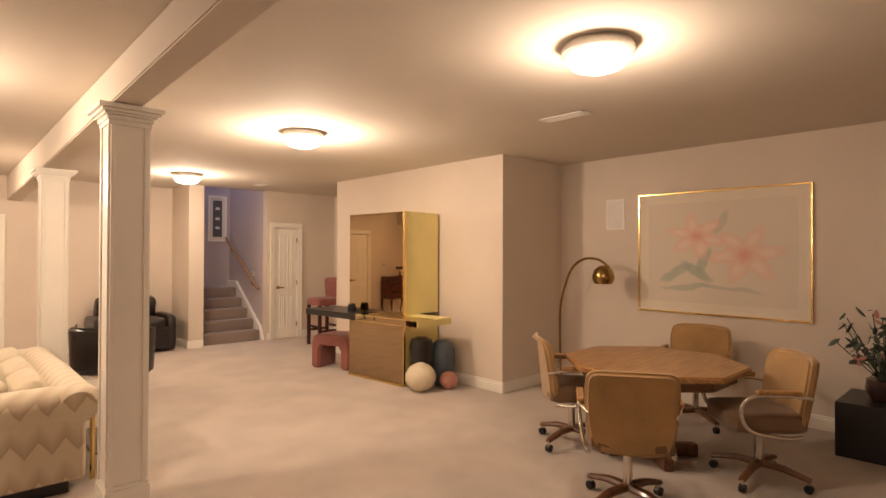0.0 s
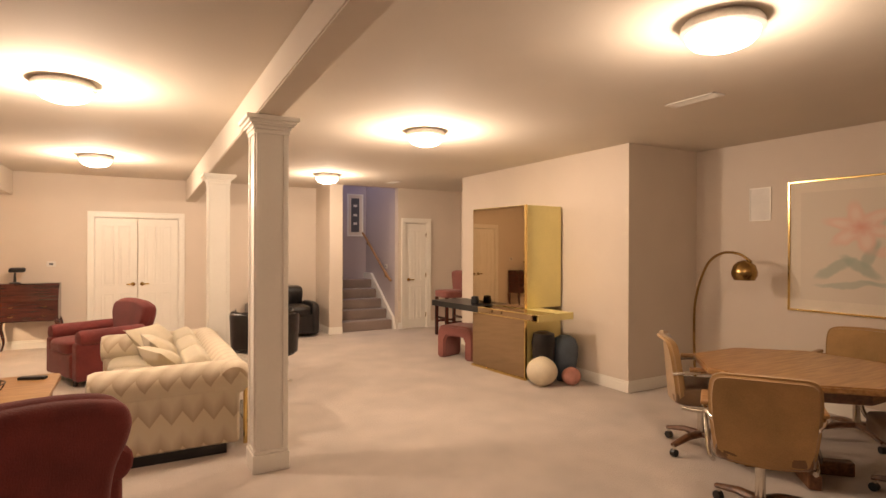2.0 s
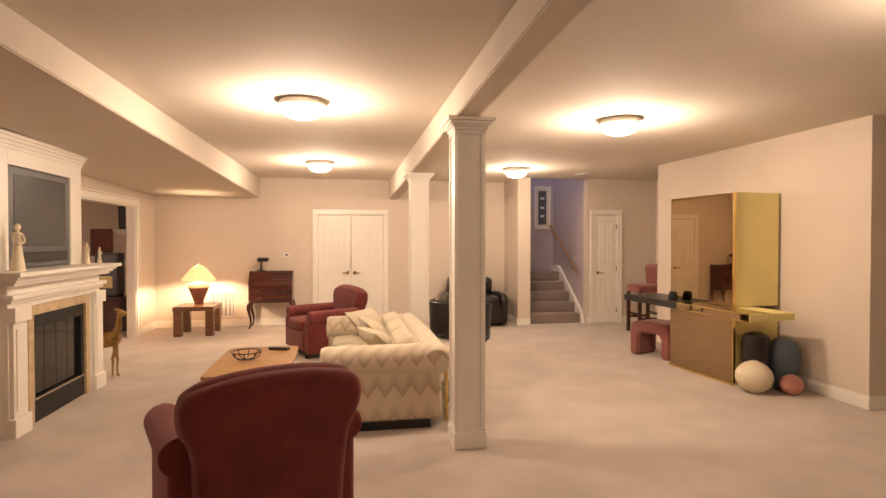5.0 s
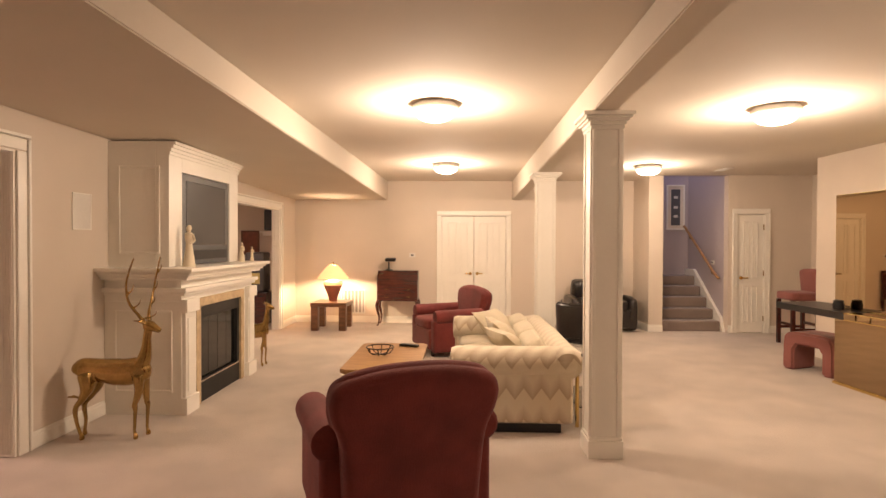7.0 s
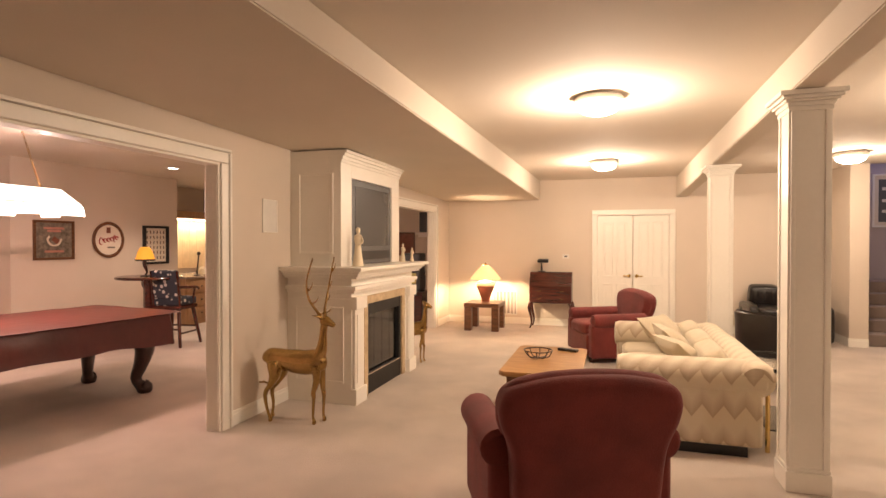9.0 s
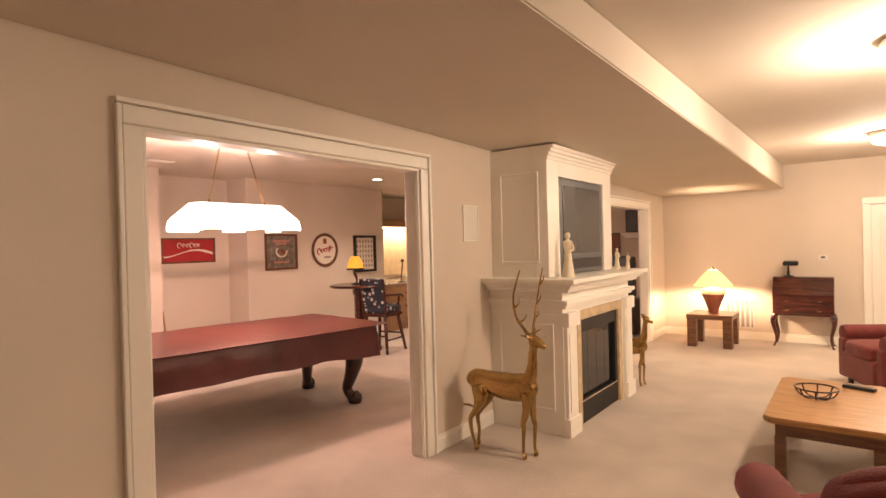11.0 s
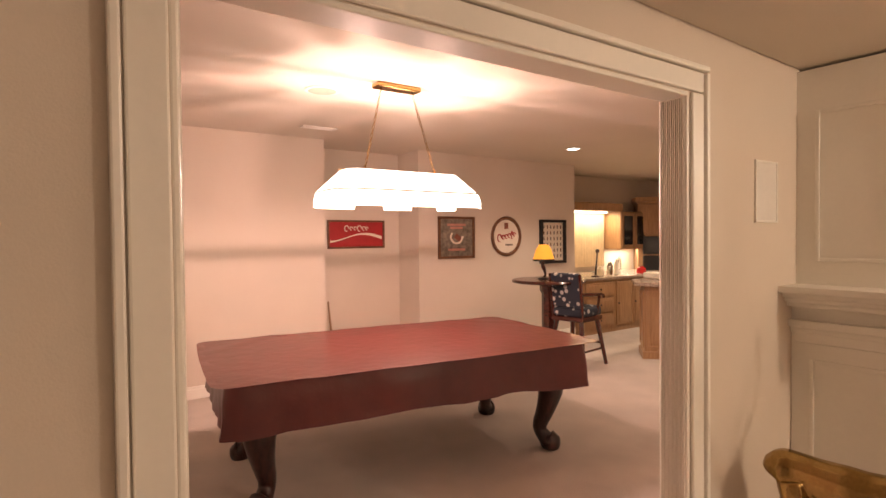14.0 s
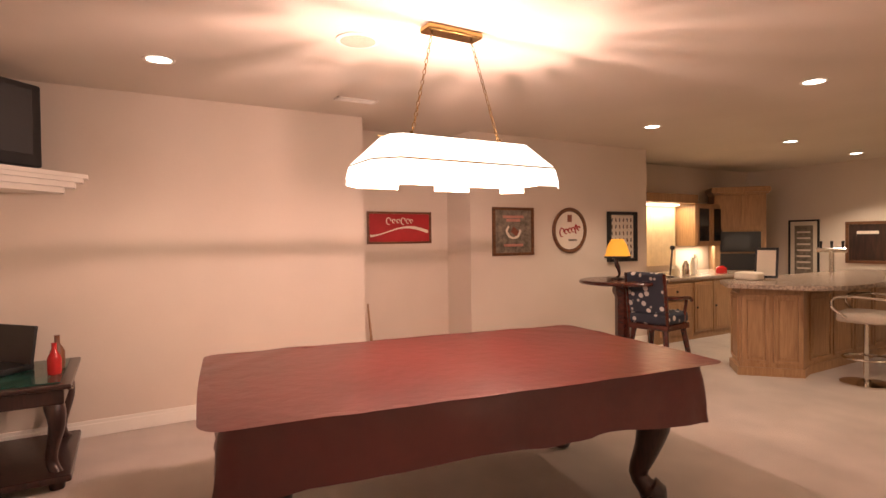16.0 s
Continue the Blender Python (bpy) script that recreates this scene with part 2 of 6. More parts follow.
def opening_casing(y0, y1, h, label):
    w = 0.12
    bx = []
    for x0, t1, t2 in ((WX, 0.018, 0.030), (WX - 0.13, -0.018, -0.030)):
        for lo, hi, e, g in ((0.0, t1, 0.0, w - 0.03), (0.0, t2, w - 0.03, w)):
            a, b = min(x0, x0 + hi), max(x0, x0 + hi)
            bx.append((a, b, y0 - g, y0 - e - 0.006, 0, h + e))
            bx.append((a, b, y1 + e + 0.006, y1 + g, 0, h + e))
            bx.append((a, b, y0 - g, y1 + g, h + e + 0.006, h + g))
    bx += [(WX - 0.132, WX + 0.002, y0 - 0.004, y0 + 0.016, 0, h), (WX - 0.132, WX + 0.002, y1 - 0.016, y1 + 0.004, 0, h),
           (WX - 0.132, WX + 0.002, y0, y1, h - 0.016, h + 0.004)]
    for k in range(6):
        x = WX - 0.118 + 0.019 * k
        bx.append((x, x + 0.012, y1 - 0.0185, y1 - 0.015, 0.02, h - 0.02))
        bx.append((x, x + 0.012, y0 + 0.015, y0 + 0.0185, 0.02, h - 0.02))
    return casing("trim", bx, label)


opening_casing(2.12, 4.11, 2.17, "white fluted casing round the wide opening to the pool room")
opening_casing(7.75, 9.75, 2.09, "white fluted casing round the opening to the bar")


def skirting(x0, y0, x1, y1, side):
    """Baseboard along a wall; side: unit vector into the room."""
    bm = B()
    for t, z in ((0.016, 0.10), (0.010, 0.128)):
        ax, bx = sorted((x0, x1))
        ay, by = sorted((y0, y1))
        if side[0]:
            ax, bx = sorted((x0, x0 + side[0] * t))
        else:
            ay, by = sorted((y0, y0 + side[1] * t))
        box(bm, ax, bx, ay, by, 0.001, z, 0.004)
    return struct("baseboard", bm, M_TRIM, "white painted baseboard", "baseboard")


for s in [(WX, SOUTH, WX, 1.998, (1, 0)), (WX, 4.232, WX, 5.06, (1, 0)), (WX, 6.72, WX, 7.65, (1, 0)), (WX, 9.85, WX, FAR, (1, 0)),
          (WX, FAR, -1.23, FAR, (0, -1)), (0.16, FAR, 2.43, FAR, (0, -1)), (2.43, 9.81, 2.43, FAR, (-1, 0)), (2.414, 9.81, 2.67, 9.81, (0, -1)),
          (3.765, 9.8, 3.824, 9.8, (0, -1)), (4.458, 9.8, EX, 9.8, (0, -1)), (EX, 7.9, EX, 9.8, (-1, 0)), (4.02, 7.9, EX, 7.9, (0, 1)),
          (4.02, 4.475, 4.02, 7.9, (-1, 0)), (4.02, 4.49, EX, 4.49, (0, -1)), (EX, SOUTH, EX, 4.49, (-1, 0)), (WX, SOUTH, EX, SOUTH, (0, 1))]:
    skirting(*s)

# ---- structure: pool room and bar ----
struct("wall_pool_west", box(B(), -8.6, -8.42, 0.9, 4.35, 0, CEIL), M_WALL, "beige painted pool room wall", "wall")
bm = B()
box(bm, -9.15, -9.0, 4.2, 5.8, 0, CEIL)
box(bm, -9.0, -8.6, 4.2, 4.35, 0, CEIL)
struct("wall_recess", bm, M_WALL, "beige painted recess wall", "wall")
struct("wall_frames", box(B(), -9.0, -8.5, 5.65, 8.56, 0, CEIL), M_WALL, "beige painted wall hung with framed signs", "wall")
struct("wall_pool_south", box(B(), -9.2, WX - 0.13, 0.75, 0.9, 0, CEIL), M_WALL, "plain beige painted wall", "wall")
struct("wall_bar_west", box(B(), -9.6, -9.45, 8.3, 13.0, 0, CEIL), M_WALL, "beige painted wall behind the bar cabinets", "wall")
struct("wall_bar_north", box(B(), -9.6, WX, 12.6, 12.75, 0, CEIL), M_WALL, "beige painted wall behind the bar", "wall")
struct("wall_bar_east", box(B(), WX - 0.13, WX - 0.03, FAR + 0.15, 12.6, 0, CEIL), M_WALL, "plain beige painted wall", "wall")
for s in [(-8.42, 0.9, -8.42, 4.35, (1, 0)), (-9.0, 4.35, -9.0, 5.65, (1, 0)), (-8.5, 5.65, -8.5, 8.56, (1, 0)), (-9.0, 0.9, WX - 0.13, 0.9, (0, 1)), (-9.4, 12.6, WX - 0.2, 12.6, (0, -1))]:
    skirting(*s)

# ---- more materials ----
M_NICKEL = mat("satin_nickel", (0.80, 0.77, 0.72), 0.4, 0.2, var=0.05, scale=10)
M_RED = mat("burgundy_velvet", (0.165, 0.026, 0.022), 0.9, var=0.22, scale=5, bump=0.35, bscale=160, sheen=0.1)
M_BURG = mat("burgundy_vinyl", (0.088, 0.016, 0.014), 0.33, var=0.18, scale=2.5, bump=0.35, bscale=11)
M_CREAM = mat("cream_fabric", (0.60, 0.52, 0.38), 0.9, var=0.07, scale=5, bump=0.4, bscale=150, sheen=0.2)
M_TAN = mat("tan_velvet", (0.38, 0.225, 0.085), 0.85, var=0.2, scale=4, bump=0.3, bscale=150, sheen=0.4)
M_TANDK = mat("brown_velvet", (0.17, 0.095, 0.045), 0.85, var=0.2, scale=5, bump=0.3, bscale=150, sheen=0.3)
M_LEATHER = mat("black_leather", (0.016, 0.013, 0.013), 0.3, var=0.3, scale=6, bump=0.25, bscale=70)
M_PINK = mat("rose_upholstery", (0.26, 0.085, 0.07), 0.8, var=0.12, scale=6, bump=0.3, bscale=150, sheen=0.2)
M_OAK = wood("oak", (0.28, 0.13, 0.04), (0.46, 0.25, 0.09), 0.35, 0)
M_OAKZ = wood("oak_upright", (0.30, 0.165, 0.08), (0.42, 0.25, 0.125), 0.45, 2)
M_WALNUT = wood("walnut", (0.09, 0.035, 0.015), (0.2, 0.085, 0.035), 0.35, 0)
M_MAHOG = wood("mahogany", (0.035, 0.008, 0.006), (0.10, 0.022, 0.014), 0.25, 0, coat=0.4)
M_DARKWOOD = wood("espresso_wood", (0.012, 0.005, 0.005), (0.045, 0.015, 0.012), 0.3, 2, coat=0.4)
M_GOLDLAM = mat("gold_laminate", (0.80, 0.69, 0.29), 0.4, 0.0, var=0.05, scale=3)
M_GOLD = mat("gold_metal", (0.72, 0.52, 0.2), 0.2, 1.0, var=0.08, scale=8)
M_MIRROR = mat("bronze_mirror", (0.42, 0.31, 0.19), 0.02, 1.0, var=0.01, scale=1)
M_SCREEN = mat("tv_screen", (0.05, 0.05, 0.052), 0.25, var=0.05, scale=2)
M_TVGREY = mat("tv_grey_plastic", (0.10, 0.10, 0.105), 0.4, var=0.06, scale=5)
M_FIREBOX = mat("firebox_black", (0.012, 0.011, 0.010), 0.55, var=0.3, scale=9)
M_FGLASS = mat("firebox_glass", (0.01, 0.01, 0.01), 0.06, var=0.1, scale=3)
M_STONE = mat("tan_marble", (0.56, 0.42, 0.26), 0.25, var=0.2, scale=9, bump=0.02)
M_IVORY = mat("ivory_ceramic", (0.72, 0.62, 0.45), 0.45, var=0.06, scale=9)
M_BLUE = mat("slate_blue_ceramic", (0.10, 0.13, 0.17), 0.5, var=0.1, scale=8)
M_ROSE = mat("rose_ceramic", (0.55, 0.25, 0.20), 0.55, var=0.12, scale=10)
M_TERRA = mat("terracotta", (0.22, 0.075, 0.045), 0.6, var=0.2, scale=9, bump=0.2, bscale=60)
M_PAPER = mat("paper", (0.72, 0.64, 0.54), 0.8, var=0.05, scale=4)
M_MATBOARD = mat("mat_board", (0.76, 0.68, 0.56), 0.8, var=0.03, scale=3)
M_SIGNRED = mat("sign_red", (0.36, 0.015, 0.02), 0.4, var=0.1, scale=5)
M_OLIVE = mat("olive_print", (0.20, 0.17, 0.13), 0.5, var=0.45, scale=14)
M_LEAF = mat("dark_leaf", (0.05, 0.075, 0.055), 0.5, var=0.35, scale=12)
M_COUNTER = mat("granite_counter", (0.34, 0.26, 0.2), 0.25, var=0.45, scale=40, bscale=90)
M_GREEN = mat("green_glass_top", (0.01, 0.07, 0.05), 0.15, var=0.3, scale=8)
M_BOTTLE = mat("red_bottle", (0.5, 0.02, 0.02), 0.25, var=0.1)
M_AMBER = mat("amber_bottle", (0.16, 0.06, 0.025), 0.3, var=0.1)
M_CURTAIN = mat("cream_curtain", (0.72, 0.58, 0.40), 0.85, var=0.08, scale=8)
M_LINEN = mat("beige_seat", (0.45, 0.38, 0.30), 0.8, var=0.08, scale=8, bump=0.2)
M_GLASS = glass("clear_glass")
M_DOME = glow("lamp_dome", (1.0, 0.86, 0.66), 9.0)
M_CAN = glow("downlight_lens", (1.0, 0.92, 0.8), 9.0)
M_SHADEGLOW = glow("glass_panel", (1.0, 0.88, 0.76), 3.4)
M_LAMPSHADE = glow("lit_lampshade", (1.0, 0.56, 0.22), 1.15, (0.7, 0.5, 0.28))
M_YELLOWSHADE = glow("yellow_shade", (1.0, 0.42, 0.05), 0.6, (0.7, 0.36, 0.03))
M_BARLIGHT = glow("bar_light", (1.0, 0.85, 0.62), 5.0)


def zigzag():
    """Cream damask with soft tan flame-stitch points."""
    m = mat("flame_stitch_fabric", (0.64, 0.55, 0.40), 0.9, bump=0.4, bscale=150, sheen=0.2)
    n, l = m.node_tree.nodes, m.node_tree.links
    tc = n.new("ShaderNodeTexCoord")
    sp = n.new("ShaderNodeSeparateXYZ")
    l.new(tc.outputs["Object"], sp.inputs[0])

    def op(kind, a, b):
        k = n.new("ShaderNodeMath")
        k.operation = kind
        for i, v in enumerate((a, b)):
            if isinstance(v, (int, float)):
                k.inputs[i].default_value = v
            else:
                l.new(v, k.inputs[i])
        return k.outputs[0]
    u = op("ADD", sp.outputs[0], sp.outputs[1])
    tri = op("PINGPONG", u, 0.07)
    s = op("ADD", sp.outputs[2], op("MULTIPLY", tri, 1.35))
    w = op("DIVIDE", op("FLOORED_MODULO", s, 0.25), 0.25)
    r = n.new("ShaderNodeValToRGB")
    e = r.color_ramp.elements
    e[0].position, e[0].color = 0.0, (0.66, 0.58, 0.44, 1)
    e[1].position, e[1].color = 1.0, (0.66, 0.58, 0.44, 1)
    for p, c in ((0.45, (0.66, 0.57, 0.42, 1)), (0.5, (0.45, 0.35, 0.24, 1)), (0.66, (0.53, 0.43, 0.31, 1)), (0.9, (0.63, 0.54, 0.41, 1))):
        x = e.new(p)
        x.color = c
    l.new(w, r.inputs["Fac"])
    l.new(r.outputs["Color"], n["Principled BSDF"].inputs["Base Color"])
    return m


M_ZIG = zigzag()


def floral():
    m = mat("floral_tapestry", (0.02, 0.025, 0.04), 0.85, bump=0.2)
    n, l = m.node_tree.nodes, m.node_tree.links
    tc = n.new("ShaderNodeTexCoord")
    v = n.new("ShaderNodeTexVoronoi")
    v.inputs["Scale"].default_value = 13
    l.new(tc.outputs["Object"], v.inputs["Vector"])
    r = n.new("ShaderNodeValToRGB")
    e = r.color_ramp.elements
    e[0].position, e[0].color = 0.30, (0.56, 0.52, 0.48, 1)
    e[1].position, e[1].color = 0.38, (0.025, 0.03, 0.045, 1)
    l.new(v.outputs["Distance"], r.inputs["Fac"])
    l.new(r.outputs["Color"], n["Principled BSDF"].inputs["Base Color"])
    return m


M_FLORAL = floral()


def lily_print():
    """Watercolour of two soft pink lilies over grey-green leaves."""
    m = mat("lily_watercolour", (0.72, 0.64, 0.54), 0.7)
    n, l = m.node_tree.nodes, m.node_tree.links
    tc = n.new("ShaderNodeTexCoord")
    warp = n.new("ShaderNodeTexNoise")
    warp.inputs["Scale"].default_value, warp.inputs["Detail"].default_value = 5, 4
    l.new(tc.outputs["Object"], warp.inputs["Vector"])
    sp, wp = n.new("ShaderNodeSeparateXYZ"), n.new("ShaderNodeSeparateColor")
    l.new(tc.outputs["Object"], sp.inputs[0])
    l.new(warp.outputs["Color"], wp.inputs[0])

    def op(kind, *args):
        k = n.new("ShaderNodeMath")
        k.operation = kind
        for i, v in enumerate(args):
            if isinstance(v, (int, float)):
                k.inputs[i].default_value = v
            else:
                l.new(v, k.inputs[i])
        return k.outputs[0]

    def soft(v, lo, hi):
        k = n.new("ShaderNodeMapRange")
        k.interpolation_type = "SMOOTHSTEP"
        l.new(v, k.inputs["Value"])
        k.inputs["From Min"].default_value, k.inputs["From Max"].default_value = lo, hi
        return k.outputs["Result"]

    def over(base, colour, fac):
        k = n.new("ShaderNodeMix")
        k.data_type = "RGBA"
        l.new(fac, k.inputs["Factor"])
        if isinstance(base, tuple):
            k.inputs[6].default_value = (*base, 1)
        else:
            l.new(base, k.inputs[6])
        k.inputs[7].default_value = (*colour, 1)
        return k.outputs[2]
    x = op("MULTIPLY_ADD", op("SUBTRACT", wp.outputs[0], 0.5), 0.10, sp.outputs[0])
    z = op("MULTIPLY_ADD", op("SUBTRACT", wp.outputs[1], 0.5), 0.10, sp.outputs[2])
    col = (0.70, 0.62, 0.51)
    for cx, cz, ang, a, b, strength in ((-0.42, -0.22, 0.5, 0.20, 0.055, 0.7), (-0.20, -0.20, -0.5, 0.20, 0.06, 0.75), (-0.30, -0.36, 0.1, 0.30, 0.03, 0.6),
                                        (-0.12, -0.08, 1.2, 0.15, 0.06, 0.7), (0.12, -0.36, -0.1, 0.34, 0.025, 0.45), (0.04, 0.30, 1.0, 0.14, 0.05, 0.4)):
        dx, dz = op("SUBTRACT", x, cx), op("SUBTRACT", z, cz)
        c, q = math.cos(ang), math.sin(ang)
        u = op("ADD", op("MULTIPLY", dx, c), op("MULTIPLY", dz, q))
        v = op("SUBTRACT", op("MULTIPLY", dz, c), op("MULTIPLY", dx, q))
        d = op("ADD", op("POWER", op("ABSOLUTE", op("DIVIDE", u, a)), 2.0), op("POWER", op("ABSOLUTE", op("DIVIDE", v, b)), 2.0))
        col = over(col, (0.36, 0.42, 0.34), op("MULTIPLY", soft(d, 1.3, 0.3), strength))
    for cx, cz, rad, turn in ((-0.20, 0.17, 0.33, 0.3), (0.27, -0.02, 0.38, 0.9)):
        dx, dz = op("SUBTRACT", x, cx), op("MULTIPLY", op("SUBTRACT", z, cz), 1.25)
        rr = op("SQRT", op("ADD", op("MULTIPLY", dx, dx), op("MULTIPLY", dz, dz)))
        lobe = op("COSINE", op("MULTIPLY_ADD", op("ARCTAN2", dz, dx), 6.0, turn * 6))
        edge = op("DIVIDE", rr, op("MULTIPLY_ADD", lobe, 0.22 * rad, 0.74 * rad))
        col = over(col, (0.78, 0.50, 0.40), op("MULTIPLY", soft(edge, 1.15, 0.75), 0.75))
        col = over(col, (0.80, 0.68, 0.58), op("MULTIPLY", soft(edge, 0.95, 0.6), op("MULTIPLY_ADD", lobe, 0.35, 0.35)))
        col = over(col, (0.70, 0.30, 0.22), op("MULTIPLY", soft(edge, 0.5, 0.0), 0.75))
    l.new(col, n["Principled BSDF"].inputs["Base Color"])
    return m


M_LILY = lily_print()


# ---- soft shapes ----
def cushion(bm, m, sx, sy, sz, puff=0.35, n=8):
    """A rounded, slightly crowned block."""
    bmesh.ops.create_cube(bm, size=1)
    bmesh.ops.subdivide_edges(bm, edges=bm.edges[:], cuts=n, use_grid_fill=True)
    for v in list(bm.verts):
        x, y, z = v.co * 2
        k = 5.0
        d = (abs(x) ** k + abs(y) ** k + abs(z) ** k) ** (1 / k)
        q = Vector((x, y, z)) / d
        q = Vector((x, y, z)).lerp(q, 0.8)
        q.z *= 1 + puff * (1 - x * x) * (1 - y * y) * 0.5 if abs(z) > 0.5 else 1
        q += Vector((noise.noise(q * 1.7 + Vector((sx * 9, sy * 5, 1))),) * 3) * 0.02
        v.co = m @ Vector((q.x * sx / 2, q.y * sy / 2, q.z * sz / 2))
    return bm


# ---- columns, doors, ceiling fittings ----
def column(x, y, label, tall=1.0):
    t = thing("column", label, "column", pose(x, y, 0) @ Matrix.Diagonal((1, 1, tall, 1)), "columns under the beam")
    w = 0.107
    bm = B()
    box(bm, -w, w, -w, w, 0.13, 2.36, 0.004)
    part("shaft", bm, M_TRIM, t)
    for k in range(4):
        for s in (-1, 1):
            bm = B()
            boxm(bm, pose(0, 0, 0, 0, 0, 90 * k) @ pose(s * (w - 0.016), -w - 0.004, 1.24), 0.026, 0.012, 2.2, 0.003)
            part("edge_moulding", bm, M_TRIM, t)
    bm = B()
    box(bm, -0.125, 0.125, -0.125, 0.125, 0, 0.125, 0.006)
    box(bm, -0.118, 0.118, -0.118, 0.118, 0.125, 0.15, 0.006)
    part("plinth", bm, M_TRIM, t)
    bm = B()
    for a, z0, z1 in ((0.12, 2.33, 2.36), (0.128, 2.36, 2.385), (0.145, 2.385, 2.40), (0.16, 2.40, 2.42), (0.178, 2.42, 2.449)):
        box(bm, -a, a, -a, a, z0, z1, 0.005)
    part("capital", bm, M_TRIM, t)
    return t


column(0.238, 4.36, "white square panelled column with moulded capital under the beam")
column(0.265, 7.25, "white square panelled column with moulded capital under the beam", 0.976)


def door_leaf(parent, w, h, m, knob_side, name="leaf", rows=((0.18, 0.78), (0.92, 1.88))):
    leaf = part(name, boxm(B(), m @ pose(0, 0, h / 2), w, 0.035, h, 0.003), M_TRIM, parent)
    cols = ((-w / 2 + 0.1, -0.035), (0.035, w / 2 - 0.1))
    for a, b in cols:
        for z0, z1 in rows:
            bm = B()
            c = m @ pose((a + b) / 2, -0.018, (z0 + z1) / 2)
            for s in (-1, 1):
                boxm(bm, c @ pose(s * ((b - a) / 2), -0.003, 0), 0.016, 0.014, z1 - z0, 0.004)
                boxm(bm, c @ pose(0, -0.003, s * ((z1 - z0) / 2)), b - a, 0.014, 0.016, 0.004)
            boxm(bm, c, b - a - 0.07, 0.012, z1 - z0 - 0.07, 0.005)
            part("panel", bm, M_TRIM, leaf)
    bm = B()
    kx = knob_side * (w / 2 - 0.06)
    p = m @ Vector((kx, -0.02, 0.93))
    q = m @ Vector((kx, -0.065, 0.93))
    e = m @ Vector((kx - knob_side * 0.10, -0.065, 0.93))
    cyl(bm, p, m @ Vector((kx, -0.028, 0.93)), 0.03)
    cyl(bm, p, q, 0.011)
    tube(bm, [q, e], 0.011)
    part("door_handle", bm, M_GOLD, leaf, "brass lever handle")
    return leaf


def door_frame(parent, x0, x1, y, h):
    bm = B()
    w = 0.085
    box(bm, x0 - w, x0, y - 0.02, y, 0, h, 0.004)
    box(bm, x1, x1 + w, y - 0.02, y, 0, h, 0.004)
    box(bm, x0 - w, x1 + w, y - 0.022, y, h + 0.0005, h + w, 0.004)
    for a, b, c, d in ((x0 - w, x0 - w + 0.025, 0, h - 0.001), (x1 + w - 0.025, x1 + w, 0, h - 0.001), (x0 - w, x1 + w, h + w - 0.025, h + w)):
        box(bm, a - 0.001, b + 0.001, y - 0.032, y - 0.021, c, d, 0.004)
    box(bm, x0, x0 + 0.012, y, y + 0.14, 0, h)
    box(bm, x1 - 0.012, x1, y, y + 0.14, 0, h)
    box(bm, x0, x1, y, y + 0.14, h - 0.012, h)
    part("door_frame", bm, M_TRIM, parent)


d1 = tagged(new("door_1"), "closed white panelled double doors with brass levers", "door", "", "structure")
door_frame(d1, -1.15, 0.07, FAR, 2.03)
door_leaf(d1, 0.59, 2.0, pose(-0.84, FAR + 0.03, 0.01), 1)
door_leaf(d1, 0.59, 2.0, pose(-0.24, FAR + 0.03, 0.01), -1)
d2 = tagged(new("door_2"), "closed narrow white panelled closet door with brass lever", "door", "", "structure")
door_frame(d2, 3.91, 4.37, 9.8, 2.03)
door_leaf(d2, 0.43, 2.0, pose(4.14, 9.83, 0.01), -1)
bm = B()
for z in (0.25, 1.02, 1.8):
    box(bm, 4.345, 4.36, 9.79, 9.80, z - 0.045, z + 0.045, 0.002)
part("hinge", bm, M_BRASS, d2, "small brass hinges")
struct("closet_back", box(B(), 3.905, 4.5, 10.3, 10.35, 0, CEIL), M_WALL, "plain closet wall", "wall")
struct("closet_back", box(B(), -1.3, 0.2, FAR + 0.5, FAR + 0.55, 0, CEIL), M_WALL, "plain closet wall", "wall")

for x, y in FLUSH:
    t = thing("ceiling_light", "lit frosted dome ceiling light with brushed metal rim", "ceiling light", pose(x, y, CEIL), "flush ceiling lights")
    part("rim", lathe(B(), [(0.175, -0.001), (0.19, -0.02), (0.195, -0.05), (0.18, -0.062), (0.165, -0.062)], 40), M_NICKEL, t, "brushed metal rim")
    part("dome", lathe(B(), [(0.17, -0.06), (0.162, -0.09), (0.135, -0.118), (0.085, -0.137), (0.03, -0.145), (0.004, -0.146)], 40), M_DOME, t, "frosted glowing glass dome")
for x, y in CANS:
    t = thing("downlight", "lit round recessed downlight with white trim ring", "downlight", pose(x, y, CEIL), "recessed downlights")
    part("trim_ring", lathe(B(), [(0.075, -0.004), (0.095, -0.006), (0.10, -0.001)], 28, cap=False), M_TRIM, t)
    part("lens", lathe(B(), [(0.075, -0.002), (0.05, -0.003), (0.003, -0.0035)], 28), M_CAN, t)


